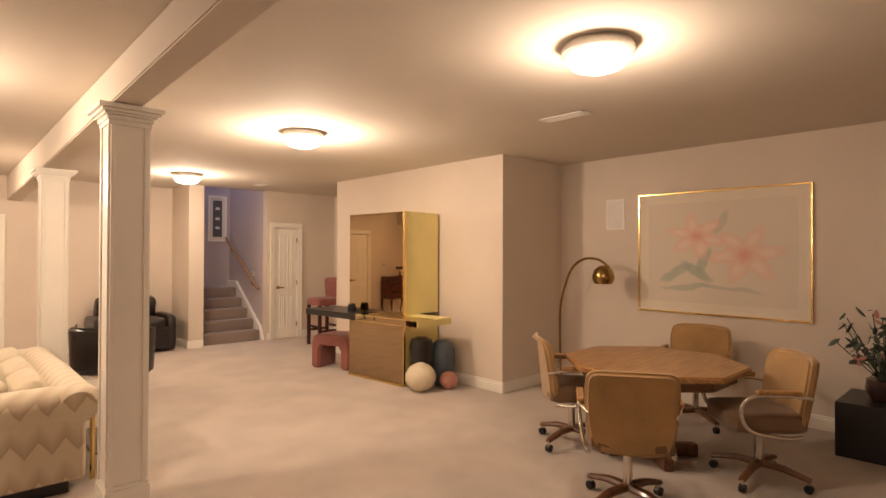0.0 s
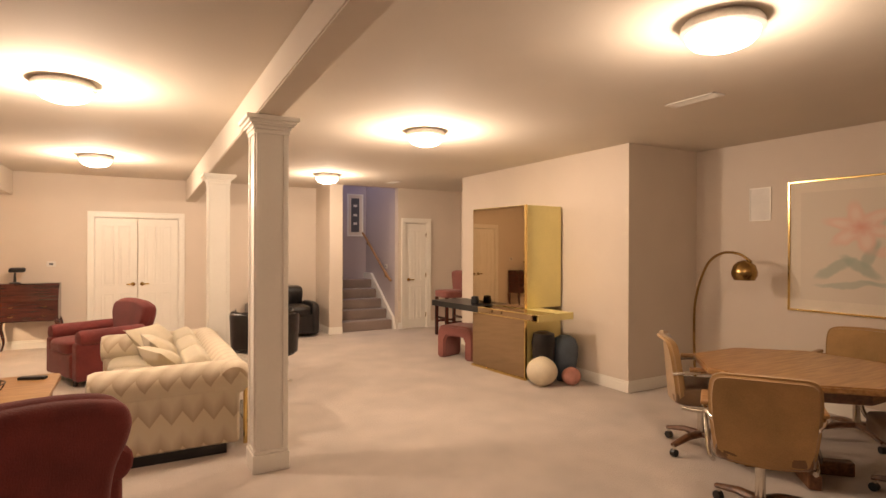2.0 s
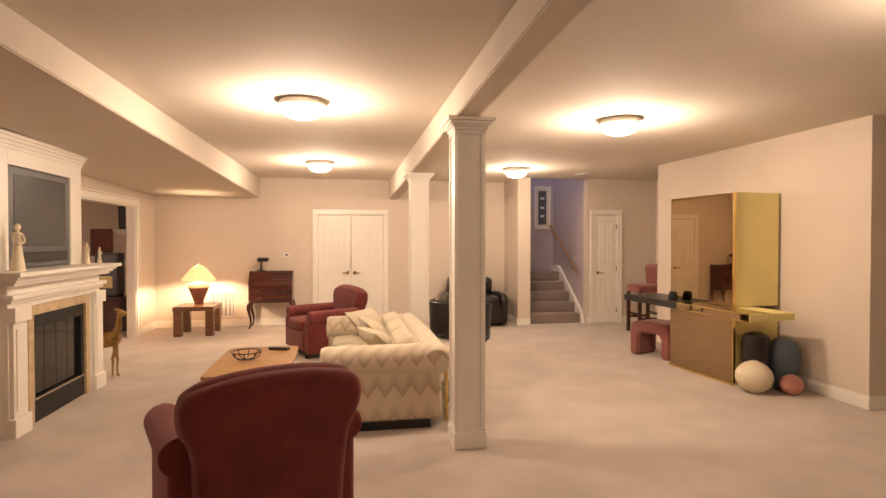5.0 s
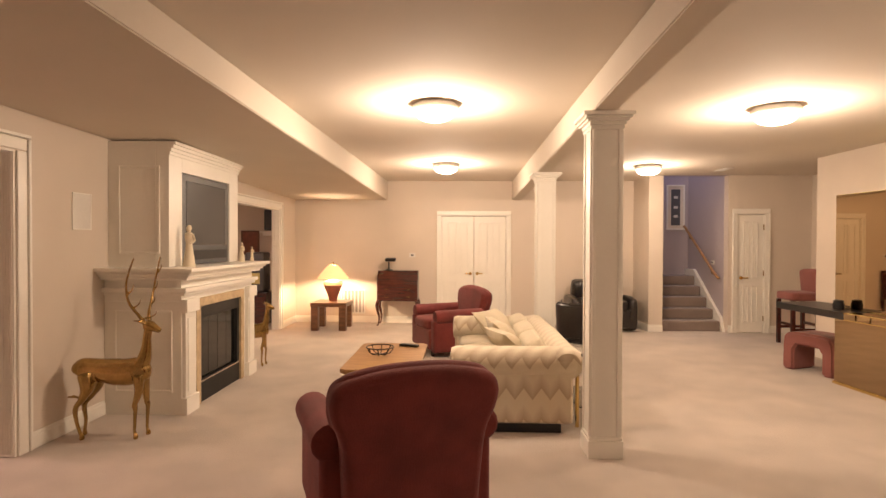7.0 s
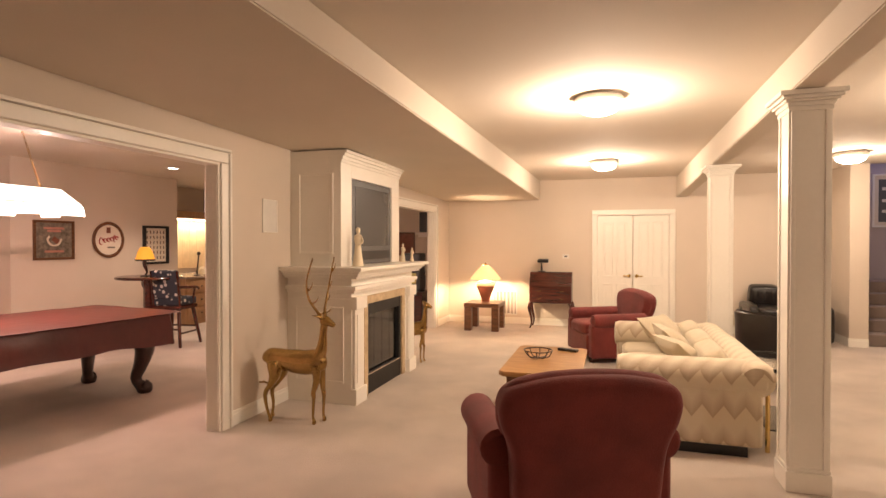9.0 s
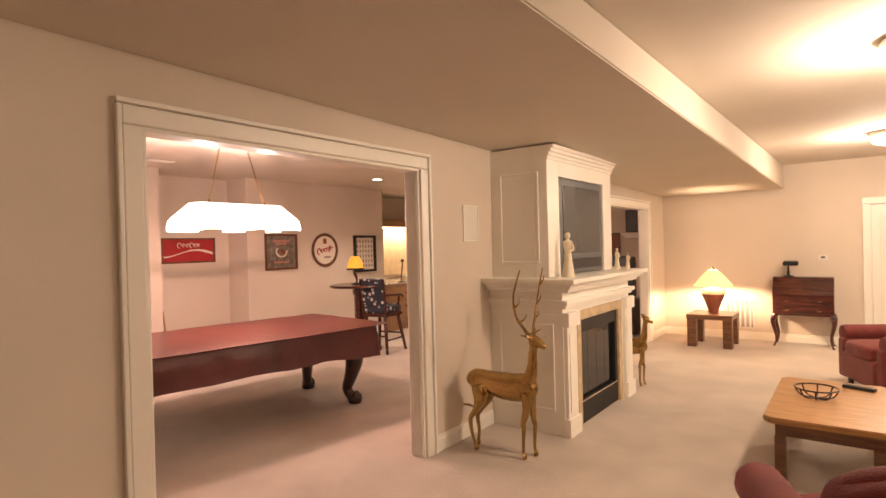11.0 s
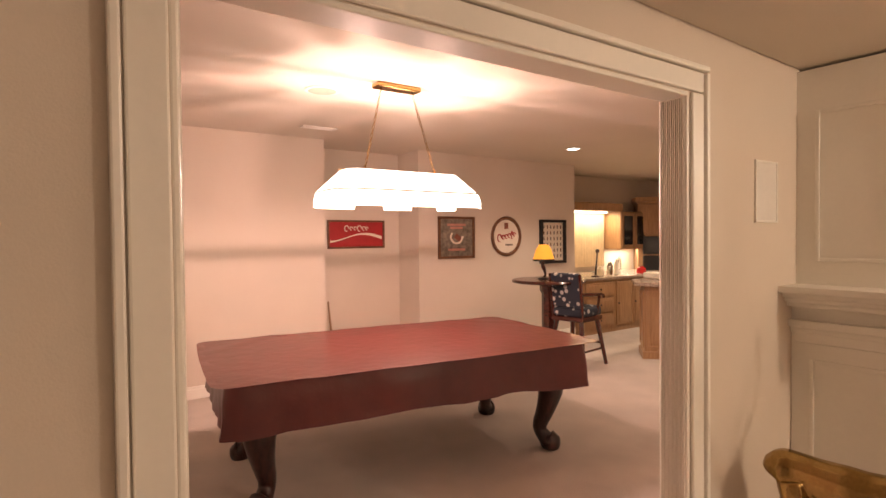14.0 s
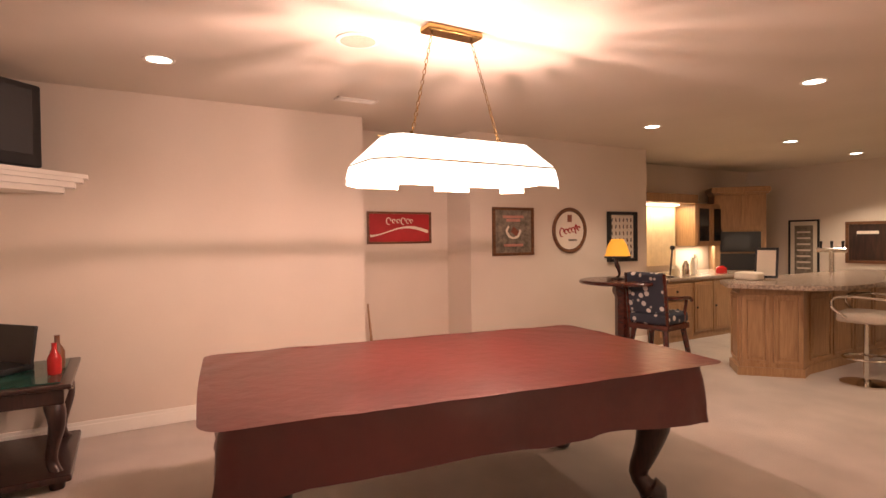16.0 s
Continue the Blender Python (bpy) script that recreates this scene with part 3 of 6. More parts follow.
def grille(name, label, m, w, h, slats, mat_face=M_GRILLE, vertical=False):
    """A louvred cover in its local x, z plane, facing -y."""
    t = thing(name, label, "vent", m)
    part("backing", boxm(B(), pose(0, -0.004, 0), w - 0.03, 0.006, h - 0.03), M_SLOT, t)
    bm = B()
    for s in (-1, 1):
        boxm(bm, pose(s * (w / 2 - 0.012), -0.007, 0), 0.024, 0.012, h, 0.002)
        boxm(bm, pose(0, -0.0065, s * (h / 2 - 0.012)), w, 0.011, 0.024, 0.002)
    part("frame", bm, mat_face, t)
    for k in range(slats):
        f = (k + 0.5) / slats - 0.5
        bm = B()
        if vertical:
            boxm(bm, pose(f * (w - 0.05), -0.008, 0, 0, 0, 25), (w - 0.05) / slats * 0.55, 0.004, h - 0.05)
        else:
            boxm(bm, pose(0, -0.008, f * (h - 0.05), 30), w - 0.05, 0.004, (h - 0.05) / slats * 0.6)
        part("slat", bm, mat_face, t)
    return t


grille("ceiling_vent", "white louvred ceiling air vent", pose(3.1, 3.05, CEIL, 90, 0, 90), 0.42, 0.13, 8)
grille("ceiling_vent", "white louvred ceiling air vent", pose(3.3, 9.0, CEIL, 90, 0, 90), 0.36, 0.13, 8)
grille("ceiling_vent", "white louvred ceiling air vent above the pool table", pose(-7.82, 4.05, CEIL, 90, 0, 90), 0.36, 0.11, 8)
grille("wall_vent", "white louvred return air grille low on the wall", pose(-2.82, FAR, 0.40), 0.46, 0.46, 6, vertical=True)
for m, lab in ((pose(EX, 3.74, 2.02, 0, 0, -90), "white in-wall speaker above the arc lamp"), (pose(WX, 4.785, 1.775, 0, 0, 90) @ Matrix.Diagonal((1, 1, 0.87, 1)), "white in-wall speaker beside the fireplace")):
    t = thing("wall_speaker", lab, "speaker", m)
    bm = B()
    for s in (-1, 1):
        boxm(bm, pose(s * 0.107, -0.005, 0), 0.012, 0.01, 0.35, 0.002)
        boxm(bm, pose(0, -0.0045, s * 0.169), 0.226, 0.009, 0.012, 0.002)
    part("frame", bm, M_TRIM, t)
    part("cloth", boxm(B(), pose(0, -0.003, 0), 0.204, 0.006, 0.328), M_GRILLE, t, "pale grey speaker cloth")
t = thing("ceiling_speaker", "round white ceiling speaker above the pool table", "speaker", pose(-6.5, 3.54, CEIL))
part("bezel", lathe(B(), [(0.13, -0.001), (0.13, -0.008), (0.11, -0.012)], 32), M_GRILLE, t)
part("cloth", lathe(B(), [(0.105, -0.013), (0.05, -0.014), (0.003, -0.0145)], 32), M_LINEN, t)

# ---- stairs ----
for k in range(5):
    bm = B()
    y = 9.93 + 0.26 * k
    box(bm, 2.675, 3.70, y, y + (0.30 if k < 4 else 0.47), 0.18 * k if k else 0.0, 0.18 * (k + 1), 0.02, 3)
    struct("stair_step", bm, M_STAIRCARPET, "beige carpeted stair step", "stair")
bm = B()
m = Matrix(((0, 0, 1, 3.705), (1, 0, 0, 0), (0, 1, 0, 0), (0, 0, 0, 1)))
prism(bm, [(9.86, 0), (9.96, 0.24), (11.05, 1.02), (11.44, 1.02), (11.44, 0.9), (11.2, 0.85), (10.1, 0)], 0, 0.05, m)
struct("stair_skirt", bm, M_TRIM, "white painted stair skirt board", "trim")
t = thing("handrail", "brown wooden stair handrail on brass brackets", "handrail", pose(0, 0, 0))
part("rail", tube(B(), curve([(3.69, 9.98, 0.92), (3.68, 10.2, 1.05), (3.68, 11.3, 1.78), (3.68, 11.45, 1.86)]), 0.024), M_OAK, t)
for y, z in ((10.25, 1.03), (11.2, 1.66)):
    part("bracket", tube(B(), [(3.68, y, z), (3.70, y, z - 0.05), (3.76, y, z - 0.06)], 0.009), M_BRASS, t, "small brass bracket")


def framed(name, label, m, w, h, fw, frame_mat, art_mat, matw=0.0, cat="picture", depth=0.025):
    """A framed flat picture in its local x, z plane, facing -y."""
    t = thing(name, label, cat, m)
    for s in (-1, 1):
        part("frame_bar", boxm(B(), pose(s * (w / 2 - fw / 2), -depth / 2, 0), fw, depth, h, 0.003), frame_mat, t)
        part("frame_bar", boxm(B(), pose(0, -depth / 2, s * (h / 2 - fw / 2)), w - 2 * fw, depth, fw, 0.003), frame_mat, t)
    art = part("print", boxm(B(), pose(0, -0.005, 0), w - 2 * fw + 0.002, 0.009, h - 2 * fw + 0.002), M_MATBOARD if matw else art_mat, t)
    if matw:
        part("artwork", boxm(B(), pose(0, -0.0105, 0), w - 2 * fw - 2 * matw, 0.003, h - 2 * fw - 2 * matw), art_mat, t)
    return t


t = framed("stair_picture", "narrow framed print with a wide white mat", pose(3.51, 11.45, 2.24), 0.36, 0.90, 0.03, M_TRIM, M_TVGREY, 0.06)
for z in (0.2, 0.0, -0.18):
    part("motif", boxm(B(), pose(0, -0.014, z), 0.08, 0.004, 0.05), M_GRILLE, t)
for m, lab in ((pose(3.76, 10.35, 1.18, 0, 0, -90), "white wall switch plate by the stairs"), (pose(-1.7, FAR, 1.28), "small white wall thermostat by the doors")):
    t = thing("wall_switch", lab, "switch", m)
    part("plate", boxm(B(), pose(0, -0.006, 0), 0.12, 0.012, 0.08, 0.004), M_GRILLE, t)
    part("toggle", boxm(B(), pose(0, -0.014, 0), 0.05, 0.008, 0.03, 0.002), M_TVGREY, t)

# ---- fireplace ----
f = tagged(new("fireplace"), "white panelled fireplace with mantel shelf and black firebox", "fireplace")
FT = 2.419
YA, YB, FX = 5.07, 6.69, -3.24
part("surround_side", box(B(), WX, FX, YA, 5.33, 0, 1.0, 0.004), M_TRIM, f)
part("surround_side", box(B(), WX, FX, 6.43, YB, 0, 1.0, 0.004), M_TRIM, f)
part("surround_head", box(B(), WX, FX, YA, YB, 1.0, 1.19, 0.004), M_TRIM, f)
for y0, y1 in ((YA - 0.012, 5.29), (6.47, YB + 0.012)):
    bm = B()
    box(bm, FX + 0.001, FX + 0.055, y0, y1, 0.0, 0.15, 0.004)
    box(bm, FX + 0.001, FX + 0.035, y0 + 0.02, y1 - 0.02, 0.15, 0.9, 0.004)
    box(bm, FX + 0.001, FX + 0.06, y0, y1, 0.9, 1.02, 0.006)
    part("pilaster", bm, M_TRIM, f)
    for z0, z1 in ((0.2, 0.85),):
        bm = B()
        box(bm, FX + 0.035, FX + 0.044, y0 + 0.05, y1 - 0.05, z0, z1, 0.004)
        part("pilaster_panel", bm, M_TRIM, f)
bm = B()
box(bm, FX - 0.10, FX + 0.012, 5.33, 5.41, 0, 1.0)
box(bm, FX - 0.10, FX + 0.012, 6.35, 6.43, 0, 1.0)
box(bm, FX - 0.10, FX + 0.013, 5.33, 6.43, 0.92, 0.999)
part("stone_surround", bm, M_STONE, f, "tan marble slips")
bm = B()
box(bm, FX - 0.08, FX - 0.01, 5.41, 6.35, 0.0, 0.20, 0.004)
box(bm, FX - 0.08, FX - 0.01, 5.41, 6.35, 0.80, 0.92, 0.004)
box(bm, FX - 0.08, FX - 0.01, 5.41, 5.47, 0.20, 0.80, 0.004)
box(bm, FX - 0.08, FX - 0.01, 6.29, 6.35, 0.20, 0.80, 0.004)
part("firebox_back", box(B(), -3.92, -3.85, 5.41, 6.35, 0.0, 0.92), M_FIREBOX, f)
part("firebox", bm, M_FIREBOX, f, "black metal firebox face")
for k in range(4):
    y = 5.47 + 0.205 * k
    part("glass_door", box(B(), FX - 0.05, FX - 0.044, y + 0.004, y + 0.2, 0.21, 0.79), M_FGLASS, f, "dark smoked glass")
part("firebox_trim", box(B(), FX - 0.009, FX - 0.001, 5.42, 6.34, 0.195, 0.21, 0.002), M_CHROME, f, "thin metal trim")
for o, z0, z1 in ((0.015, 1.05, 1.08), (0.04, 1.08, 1.12), (0.06, 1.19, 1.215), (0.085, 1.215, 1.24), (0.11, 1.24, 1.265), (0.15, 1.265, 1.30)):
    part("mantel_tier", box(B(), WX, FX + 0.02 + o, YA - o, YB + o, z0, z1, 0.006), M_TRIM, f)
UX, UY0, UY1 = -3.38, 5.13, 6.63
part("overmantel_back", box(B(), WX, UX - 0.12, UY0, UY1, 1.30, FT), M_TRIM, f)
part("overmantel_stile", box(B(), UX - 0.12, UX, UY0, 5.36, 1.30, FT, 0.004), M_TRIM, f)
part("overmantel_stile", box(B(), UX - 0.12, UX, 6.40, UY1, 1.30, FT, 0.004), M_TRIM, f)
part("overmantel_head", box(B(), UX - 0.12, UX, 5.36, 6.40, 2.17, FT, 0.004), M_TRIM, f)
bm = B()
for k, (o, z) in enumerate(((0.012, FT - 0.12), (0.025, FT - 0.09), (0.045, FT - 0.06), (0.065, FT - 0.031))):
    box(bm, UX, UX + o, UY0 - 0.004, UY1 + 0.004, z, z + 0.0305, 0.004)
part("crown_moulding", bm, M_TRIM, f)


def panel_frame(bm, x0, x1, z0, z1, y, s):
    for a, b, c, d in ((x0, x0 + 0.02, z0, z1), (x1 - 0.02, x1, z0, z1), (x0 + 0.02, x1 - 0.02, z0, z0 + 0.02), (x0 + 0.02, x1 - 0.02, z1 - 0.02, z1)):
        box(bm, a, b, min(y, y + s * 0.012), max(y, y + s * 0.012), c, d, 0.004)


bm = B()
panel_frame(bm, WX + 0.09, UX - 0.08, 1.42, 2.2, UY0, -1)
part("side_panel", bm, M_TRIM, f)
bm = B()
panel_frame(bm, WX + 0.09, FX - 0.08, 0.2, 0.92, YA, -1)
part("side_panel", bm, M_TRIM, f)
t = thing("television", "old grey television set into the overmantel, switched off", "television", pose(UX - 0.06, 5.88, 1.302, 0, 0, 90) @ Matrix.Diagonal((1, 1, 0.955, 1)))
bm = B()
boxm(bm, pose(0, 0, 0.455), 1.02, 0.1, 0.90, 0.01)
part("casing", bm, M_TVGREY, t)
part("screen", boxm(B(), pose(0, -0.049, 0.52), 0.86, 0.012, 0.64, 0.004), M_SCREEN, t, "dark glossy screen")
part("control_strip", boxm(B(), pose(0, -0.051, 0.10), 0.9, 0.012, 0.10, 0.004), M_BLACK, t)


def figurine(x, y, z, h, label, material):
    bm = B()
    lathe(bm, [(0.15 * h, 0), (0.145 * h, 0.02 * h), (0.10 * h, 0.3 * h), (0.07 * h, 0.55 * h), (0.095 * h, 0.68 * h), (0.10 * h, 0.78 * h), (0.035 * h, 0.83 * h), (0.03 * h, 0.86 * h)], 16)
    ball(bm, (0, 0, 0.92 * h), 0.06 * h, 0.065 * h, 0.08 * h, 12)
    tube(bm, curve([(0.09 * h, 0, 0.76 * h), (0.15 * h, -0.05 * h, 0.62 * h), (0.09 * h, -0.14 * h, 0.56 * h)]), 0.028 * h, 8)
    ob = make("figurine", bm, material)
    ob.location = (x, y, z)
    return tagged(ob, label, "figurine")


figurine(-3.27, 5.27, 1.30, 0.38, "tall ivory robed figurine standing on the mantel", M_IVORY)
figurine(-3.3, 6.55, 1.30, 0.22, "small ivory figurine on the mantel end", M_IVORY)
figurine(-3.24, 6.70, 1.30, 0.17, "small ivory figurine on the mantel end", M_IVORY)


# ---- brass deer ----
def deer(x, y, s, rz, antlers, label):
    """A standing deer that faces local +x."""
    bm = B()
    tube(bm, curve([(-0.36, 0, 0.60), (-0.34, 0, 0.63), (-0.25, 0, 0.645), (-0.1, 0, 0.63), (0.08, 0, 0.62), (0.22, 0, 0.64), (0.30, 0, 0.66), (0.33, 0, 0.67)], 4),
         [(a * 1.1, b * 1.2) for a, b in [(0.02, 0.03), (0.05, 0.06), (0.07, 0.085), (0.08, 0.095), (0.085, 0.10), (0.088, 0.103), (0.086, 0.10), (0.08, 0.095), (0.078, 0.092), (0.078, 0.092), (0.078, 0.093), (0.08, 0.097), (0.082, 0.10), (0.085, 0.105), (0.086, 0.107), (0.085, 0.107), (0.083, 0.108), (0.082, 0.108), (0.08, 0.108), (0.078, 0.107), (0.076, 0.105), (0.073, 0.10), (0.068, 0.095), (0.062, 0.09), (0.055, 0.08), (0.045, 0.065), (0.035, 0.05), (0.025, 0.035), (0.015, 0.02)]], 14)
    tube(bm, curve([(0.19, 0, 0.62), (0.26, 0, 0.72), (0.29, 0, 0.83), (0.30, 0, 0.94), (0.315, 0, 1.03)], 4), [0.10, 0.094, 0.088, 0.08, 0.072, 0.066, 0.061, 0.056, 0.052, 0.048, 0.045, 0.043, 0.041, 0.04, 0.04, 0.04, 0.038], 12)
    tube(bm, curve([(0.275, 0, 1.05), (0.325, 0, 1.06), (0.37, 0, 1.045), (0.42, 0, 1.02), (0.437, 0, 1.012)], 4), [0.03, 0.045, 0.052, 0.055, 0.055, 0.053, 0.05, 0.046, 0.042, 0.038, 0.034, 0.031, 0.028, 0.027, 0.026, 0.022, 0.01], 12)
    for sy in (-1, 1):
        tube(bm, curve([(0.30, sy * 0.035, 1.08), (0.265, sy * 0.09, 1.12), (0.235, sy * 0.13, 1.13)], 4), [(0.012, 0.008), (0.022, 0.009), (0.028, 0.01), (0.03, 0.01), (0.028, 0.009), (0.024, 0.008), (0.017, 0.007), (0.01, 0.006), (0.003, 0.003)], 8)
        off = 0.03 * sy
        tube(bm, curve([(0.24, sy * 0.05, 0.60), (0.25, sy * 0.055, 0.46), (0.235 + off, sy * 0.055, 0.31), (0.245 + off, sy * 0.055, 0.29), (0.235 + off, sy * 0.055, 0.08), (0.25 + off, sy * 0.055, 0.03)], 4), [0.055, 0.052, 0.048, 0.044, 0.04, 0.036, 0.032, 0.028, 0.025, 0.024, 0.025, 0.025, 0.023, 0.02, 0.018, 0.017, 0.016, 0.016, 0.018, 0.02, 0.02], 10)
        tube(bm, [(0.245 + off, sy * 0.055, 0.0), (0.25 + off, sy * 0.055, 0.02), (0.25 + off, sy * 0.055, 0.045)], [(0.03, 0.024), (0.028, 0.022), (0.018, 0.016)], 10)
        tube(bm, curve([(-0.27, sy * 0.05, 0.62), (-0.25, sy * 0.065, 0.50), (-0.31, sy * 0.06, 0.38), (-0.375, sy * 0.06, 0.29), (-0.36, sy * 0.06, 0.15), (-0.345 - off, sy * 0.06, 0.03)], 4), [0.08, 0.082, 0.08, 0.075, 0.068, 0.06, 0.05, 0.042, 0.036, 0.031, 0.028, 0.026, 0.025, 0.023, 0.021, 0.019, 0.018, 0.017, 0.017, 0.018, 0.018], 10)
        tube(bm, [(-0.345 - off, sy * 0.06, 0.0), (-0.34 - off, sy * 0.06, 0.02), (-0.34 - off, sy * 0.06, 0.045)], [(0.03, 0.024), (0.028, 0.022), (0.017, 0.016)], 10)
        if antlers:
            main = curve([(0.30, sy * 0.03, 1.09), (0.27, sy * 0.08, 1.17), (0.24, sy * 0.19, 1.31), (0.25, sy * 0.24, 1.50), (0.31, sy * 0.22, 1.72)], 5)
            tube(bm, main, [0.019 - 0.0005 * i for i in range(len(main))], 8)
            for i, d in ((3, (0.11, 0.0, 0.05)), (8, (0.08, -sy * 0.03, 0.06)), (12, (0.07, -sy * 0.02, 0.07)), (16, (0.05, sy * 0.03, 0.07))):
                a = main[i]
                tube(bm, curve([a, a + Vector(d) * 0.6, a + Vector((d[0] * 0.8, d[1], d[2] * 1.5))], 3), [0.011, 0.011, 0.01, 0.009, 0.008, 0.006, 0.003], 7)
        else:
            tube(bm, [(0.31, sy * 0.025, 1.09), (0.30, sy * 0.035, 1.15)], [0.01, 0.004], 7)
    tube(bm, curve([(-0.35, 0, 0.66), (-0.40, 0, 0.65), (-0.43, 0, 0.60)], 3), [0.02, 0.024, 0.026, 0.025, 0.022, 0.016, 0.006], 8)
    for v in bm.verts:
        v.co.z *= 0.88
    ob = make("deer_statue", bm, M_BRASS)
    ob.modifiers.clear()
    fuse = ob.modifiers.new("fuse", "REMESH")
    fuse.mode, fuse.voxel_size, fuse.use_smooth_shade = "VOXEL", 0.0065, True
    soften = ob.modifiers.new("soften", "SMOOTH")
    soften.factor, soften.iterations = 0.5, 9
    ob.matrix_world = pose(x, y, 0, 0, 0, rz) @ Matrix.Diagonal((s * 0.82, s, s, 1))
    return tagged(ob, label, "statue")


deer(-3.47, 4.53, 0.93, 4, True, "polished brass stag statue with antlers beside the fireplace")
deer(-3.37, 6.99, 0.78, 15, False, "smaller polished brass doe statue beside the fireplace")
t = thing("gas_key", "small brass gas valve key on the wall", "valve", pose(WX, 4.62, 0.28, 0, 0, 0))
part("stem", cyl(B(), (0, 0, 0), (0.07, 0, 0), 0.008), M_BRASS, t)
part("handle", tube(B(), [(0.07, -0.04, 0.02), (0.07, 0.04, -0.02)], 0.009), M_BRASS, t)

# ---- seating round the fireplace ----
def armchair(label, m):
    """Rolled-arm club chair facing local +y, its back towards -y."""
    t = thing("armchair", label, "armchair", m, "burgundy armchairs")
    bm = B()
    boxm(bm, pose(0, 0.05, 0.24), 0.66, 0.72, 0.30, 0.04, 4)
    part("base", bm, M_RED, t)
    bm = B()
    prof = [(-0.40, 0.10), (-0.355, 0.35), (-0.37, 0.60), (-0.42, 0.74), (-0.43, 0.84), (-0.38, 0.92), (-0.2, 0.965), (0, 0.975), (0.2, 0.965), (0.38, 0.92), (0.43, 0.84), (0.42, 0.74), (0.37, 0.60), (0.355, 0.35), (0.33, 0.10), (-0.33, 0.10)]
    pts = [(p.x, p.y) for p in curve([(x, z, 0) for x, z in prof[1:14]], 4)]
    pts = [(-0.35, 0.08)] + pts + [(0.35, 0.08)]
    prism(bm, pts, 0, 0.17, Matrix(((1, 0, 0, 0), (0, -0.12, -1, -0.22), (0, 1, -0.1, 0), (0, 0, 0, 1))))
    bmesh.ops.recalc_face_normals(bm, faces=bm.faces[:])
    es = [e for e in bm.edges if len(e.link_faces) == 2 and e.calc_face_angle(0) > 1.2]
    bmesh.ops.bevel(bm, geom=es, offset=0.05, segments=4, affect="EDGES", profile=0.5)
    part("backrest", bm, M_RED, t)
    bm = B()
    tube(bm, curve([(-0.37, -0.37, 0.68), (-0.385, -0.385, 0.78), (-0.345, -0.395, 0.875), (-0.2, -0.40, 0.91), (0, -0.40, 0.92), (0.2, -0.40, 0.91), (0.345, -0.395, 0.875), (0.385, -0.385, 0.78), (0.37, -0.37, 0.68)], 6), [0.03 + 0.032 * math.sin(math.pi * k / 48) ** 0.5 for k in range(49)], 14)
    part("back_roll", bm, M_RED, t)
    cu = B()
    cushion(cu, pose(0, 0.12, 0.45), 0.56, 0.62, 0.17, 0.3)
    part("seat_cushion", cu, M_RED, t)
    for s in (-1, 1):
        bm = B()
        boxm(bm, pose(s * 0.38, 0.03, 0.30), 0.15, 0.72, 0.46, 0.04, 4)
        tube(bm, [(s * 0.40, -0.34, 0.585), (s * 0.40, -0.32, 0.585), (s * 0.40, 0.32, 0.575), (s * 0.40, 0.36, 0.575), (s * 0.40, 0.375, 0.575)], [0.07, 0.095, 0.098, 0.085, 0.03], 16)
        part("arm", bm, M_RED, t)
        for y in (-0.3, 0.34):
            part("leg", cyl(B(), (s * 0.28, y, 0), (s * 0.28, y, 0.1), 0.022, 0.03), M_DARKWOOD, t)
    return t


armchair("burgundy velvet rolled-arm club chair beside the sofa", pose(-1.17, 3.40, 0, 0, 0, 23) @ Matrix.Diagonal((1, 1, 0.965, 1)))
armchair("burgundy velvet rolled-arm club chair before the double doors", pose(-0.96, 8.05, 0, 0, 0, 114) @ Matrix.Diagonal((1, 1, 0.93, 1)))

s = thing("sofa", "cream damask sofa with flame-stitch pattern and loose pillows", "sofa", pose(-0.40, 5.72, 0, 0, 0, 90))
# local: +x along world +y, faces local +y = world -x
L = 1.02
bm = B()
boxm(bm, pose(0, -0.04, 0.20), 2 * L - 0.1, 0.94, 0.26, 0.03, 3)
part("base", bm, M_ZIG, s)
for k in (-1, 1):
    bm = B()
    boxm(bm, pose(k * (L - 0.11), -0.03, 0.33), 0.19, 0.96, 0.50, 0.03, 3)
    tube(bm, [(k * (L - 0.11), -0.56, 0.555), (k * (L - 0.11), -0.52, 0.565), (k * (L - 0.11), 0.42, 0.555), (k * (L - 0.11), 0.465, 0.555), (k * (L - 0.11), 0.475, 0.555)], [0.09, 0.125, 0.13, 0.115, 0.05], 18)
    part("arm", bm, M_ZIG, s)
bm = B()
boxm(bm, pose(0, -0.43, 0.36, 4), 2 * L - 0.24, 0.2, 0.56, 0.04, 4)
tube(bm, [(-L - 0.005, -0.46, 0.56), (-L + 0.02, -0.46, 0.565), (0, -0.46, 0.572), (L - 0.02, -0.46, 0.565), (L + 0.005, -0.46, 0.56)], [0.10, 0.128, 0.135, 0.128, 0.10], 20)
part("backrest", bm, M_ZIG, s)
for k in range(3):
    bm = B()
    cushion(bm, pose(-0.58 + 0.58 * k, 0.06, 0.405), 0.58, 0.68, 0.17, 0.3)
    part("seat_cushion", bm, M_CREAM, s)
    bm = B()
    cushion(bm, pose(-0.58 + 0.58 * k, -0.27, 0.57, 66 + 2 * k), 0.58, 0.34, 0.17, 0.5)
    part("back_cushion", bm, M_CREAM, s)
part("plinth", box(B(), -L + 0.06, L - 0.06, -0.42, 0.38, 0.0, 0.07), M_BLACK, s, "dark recessed plinth")


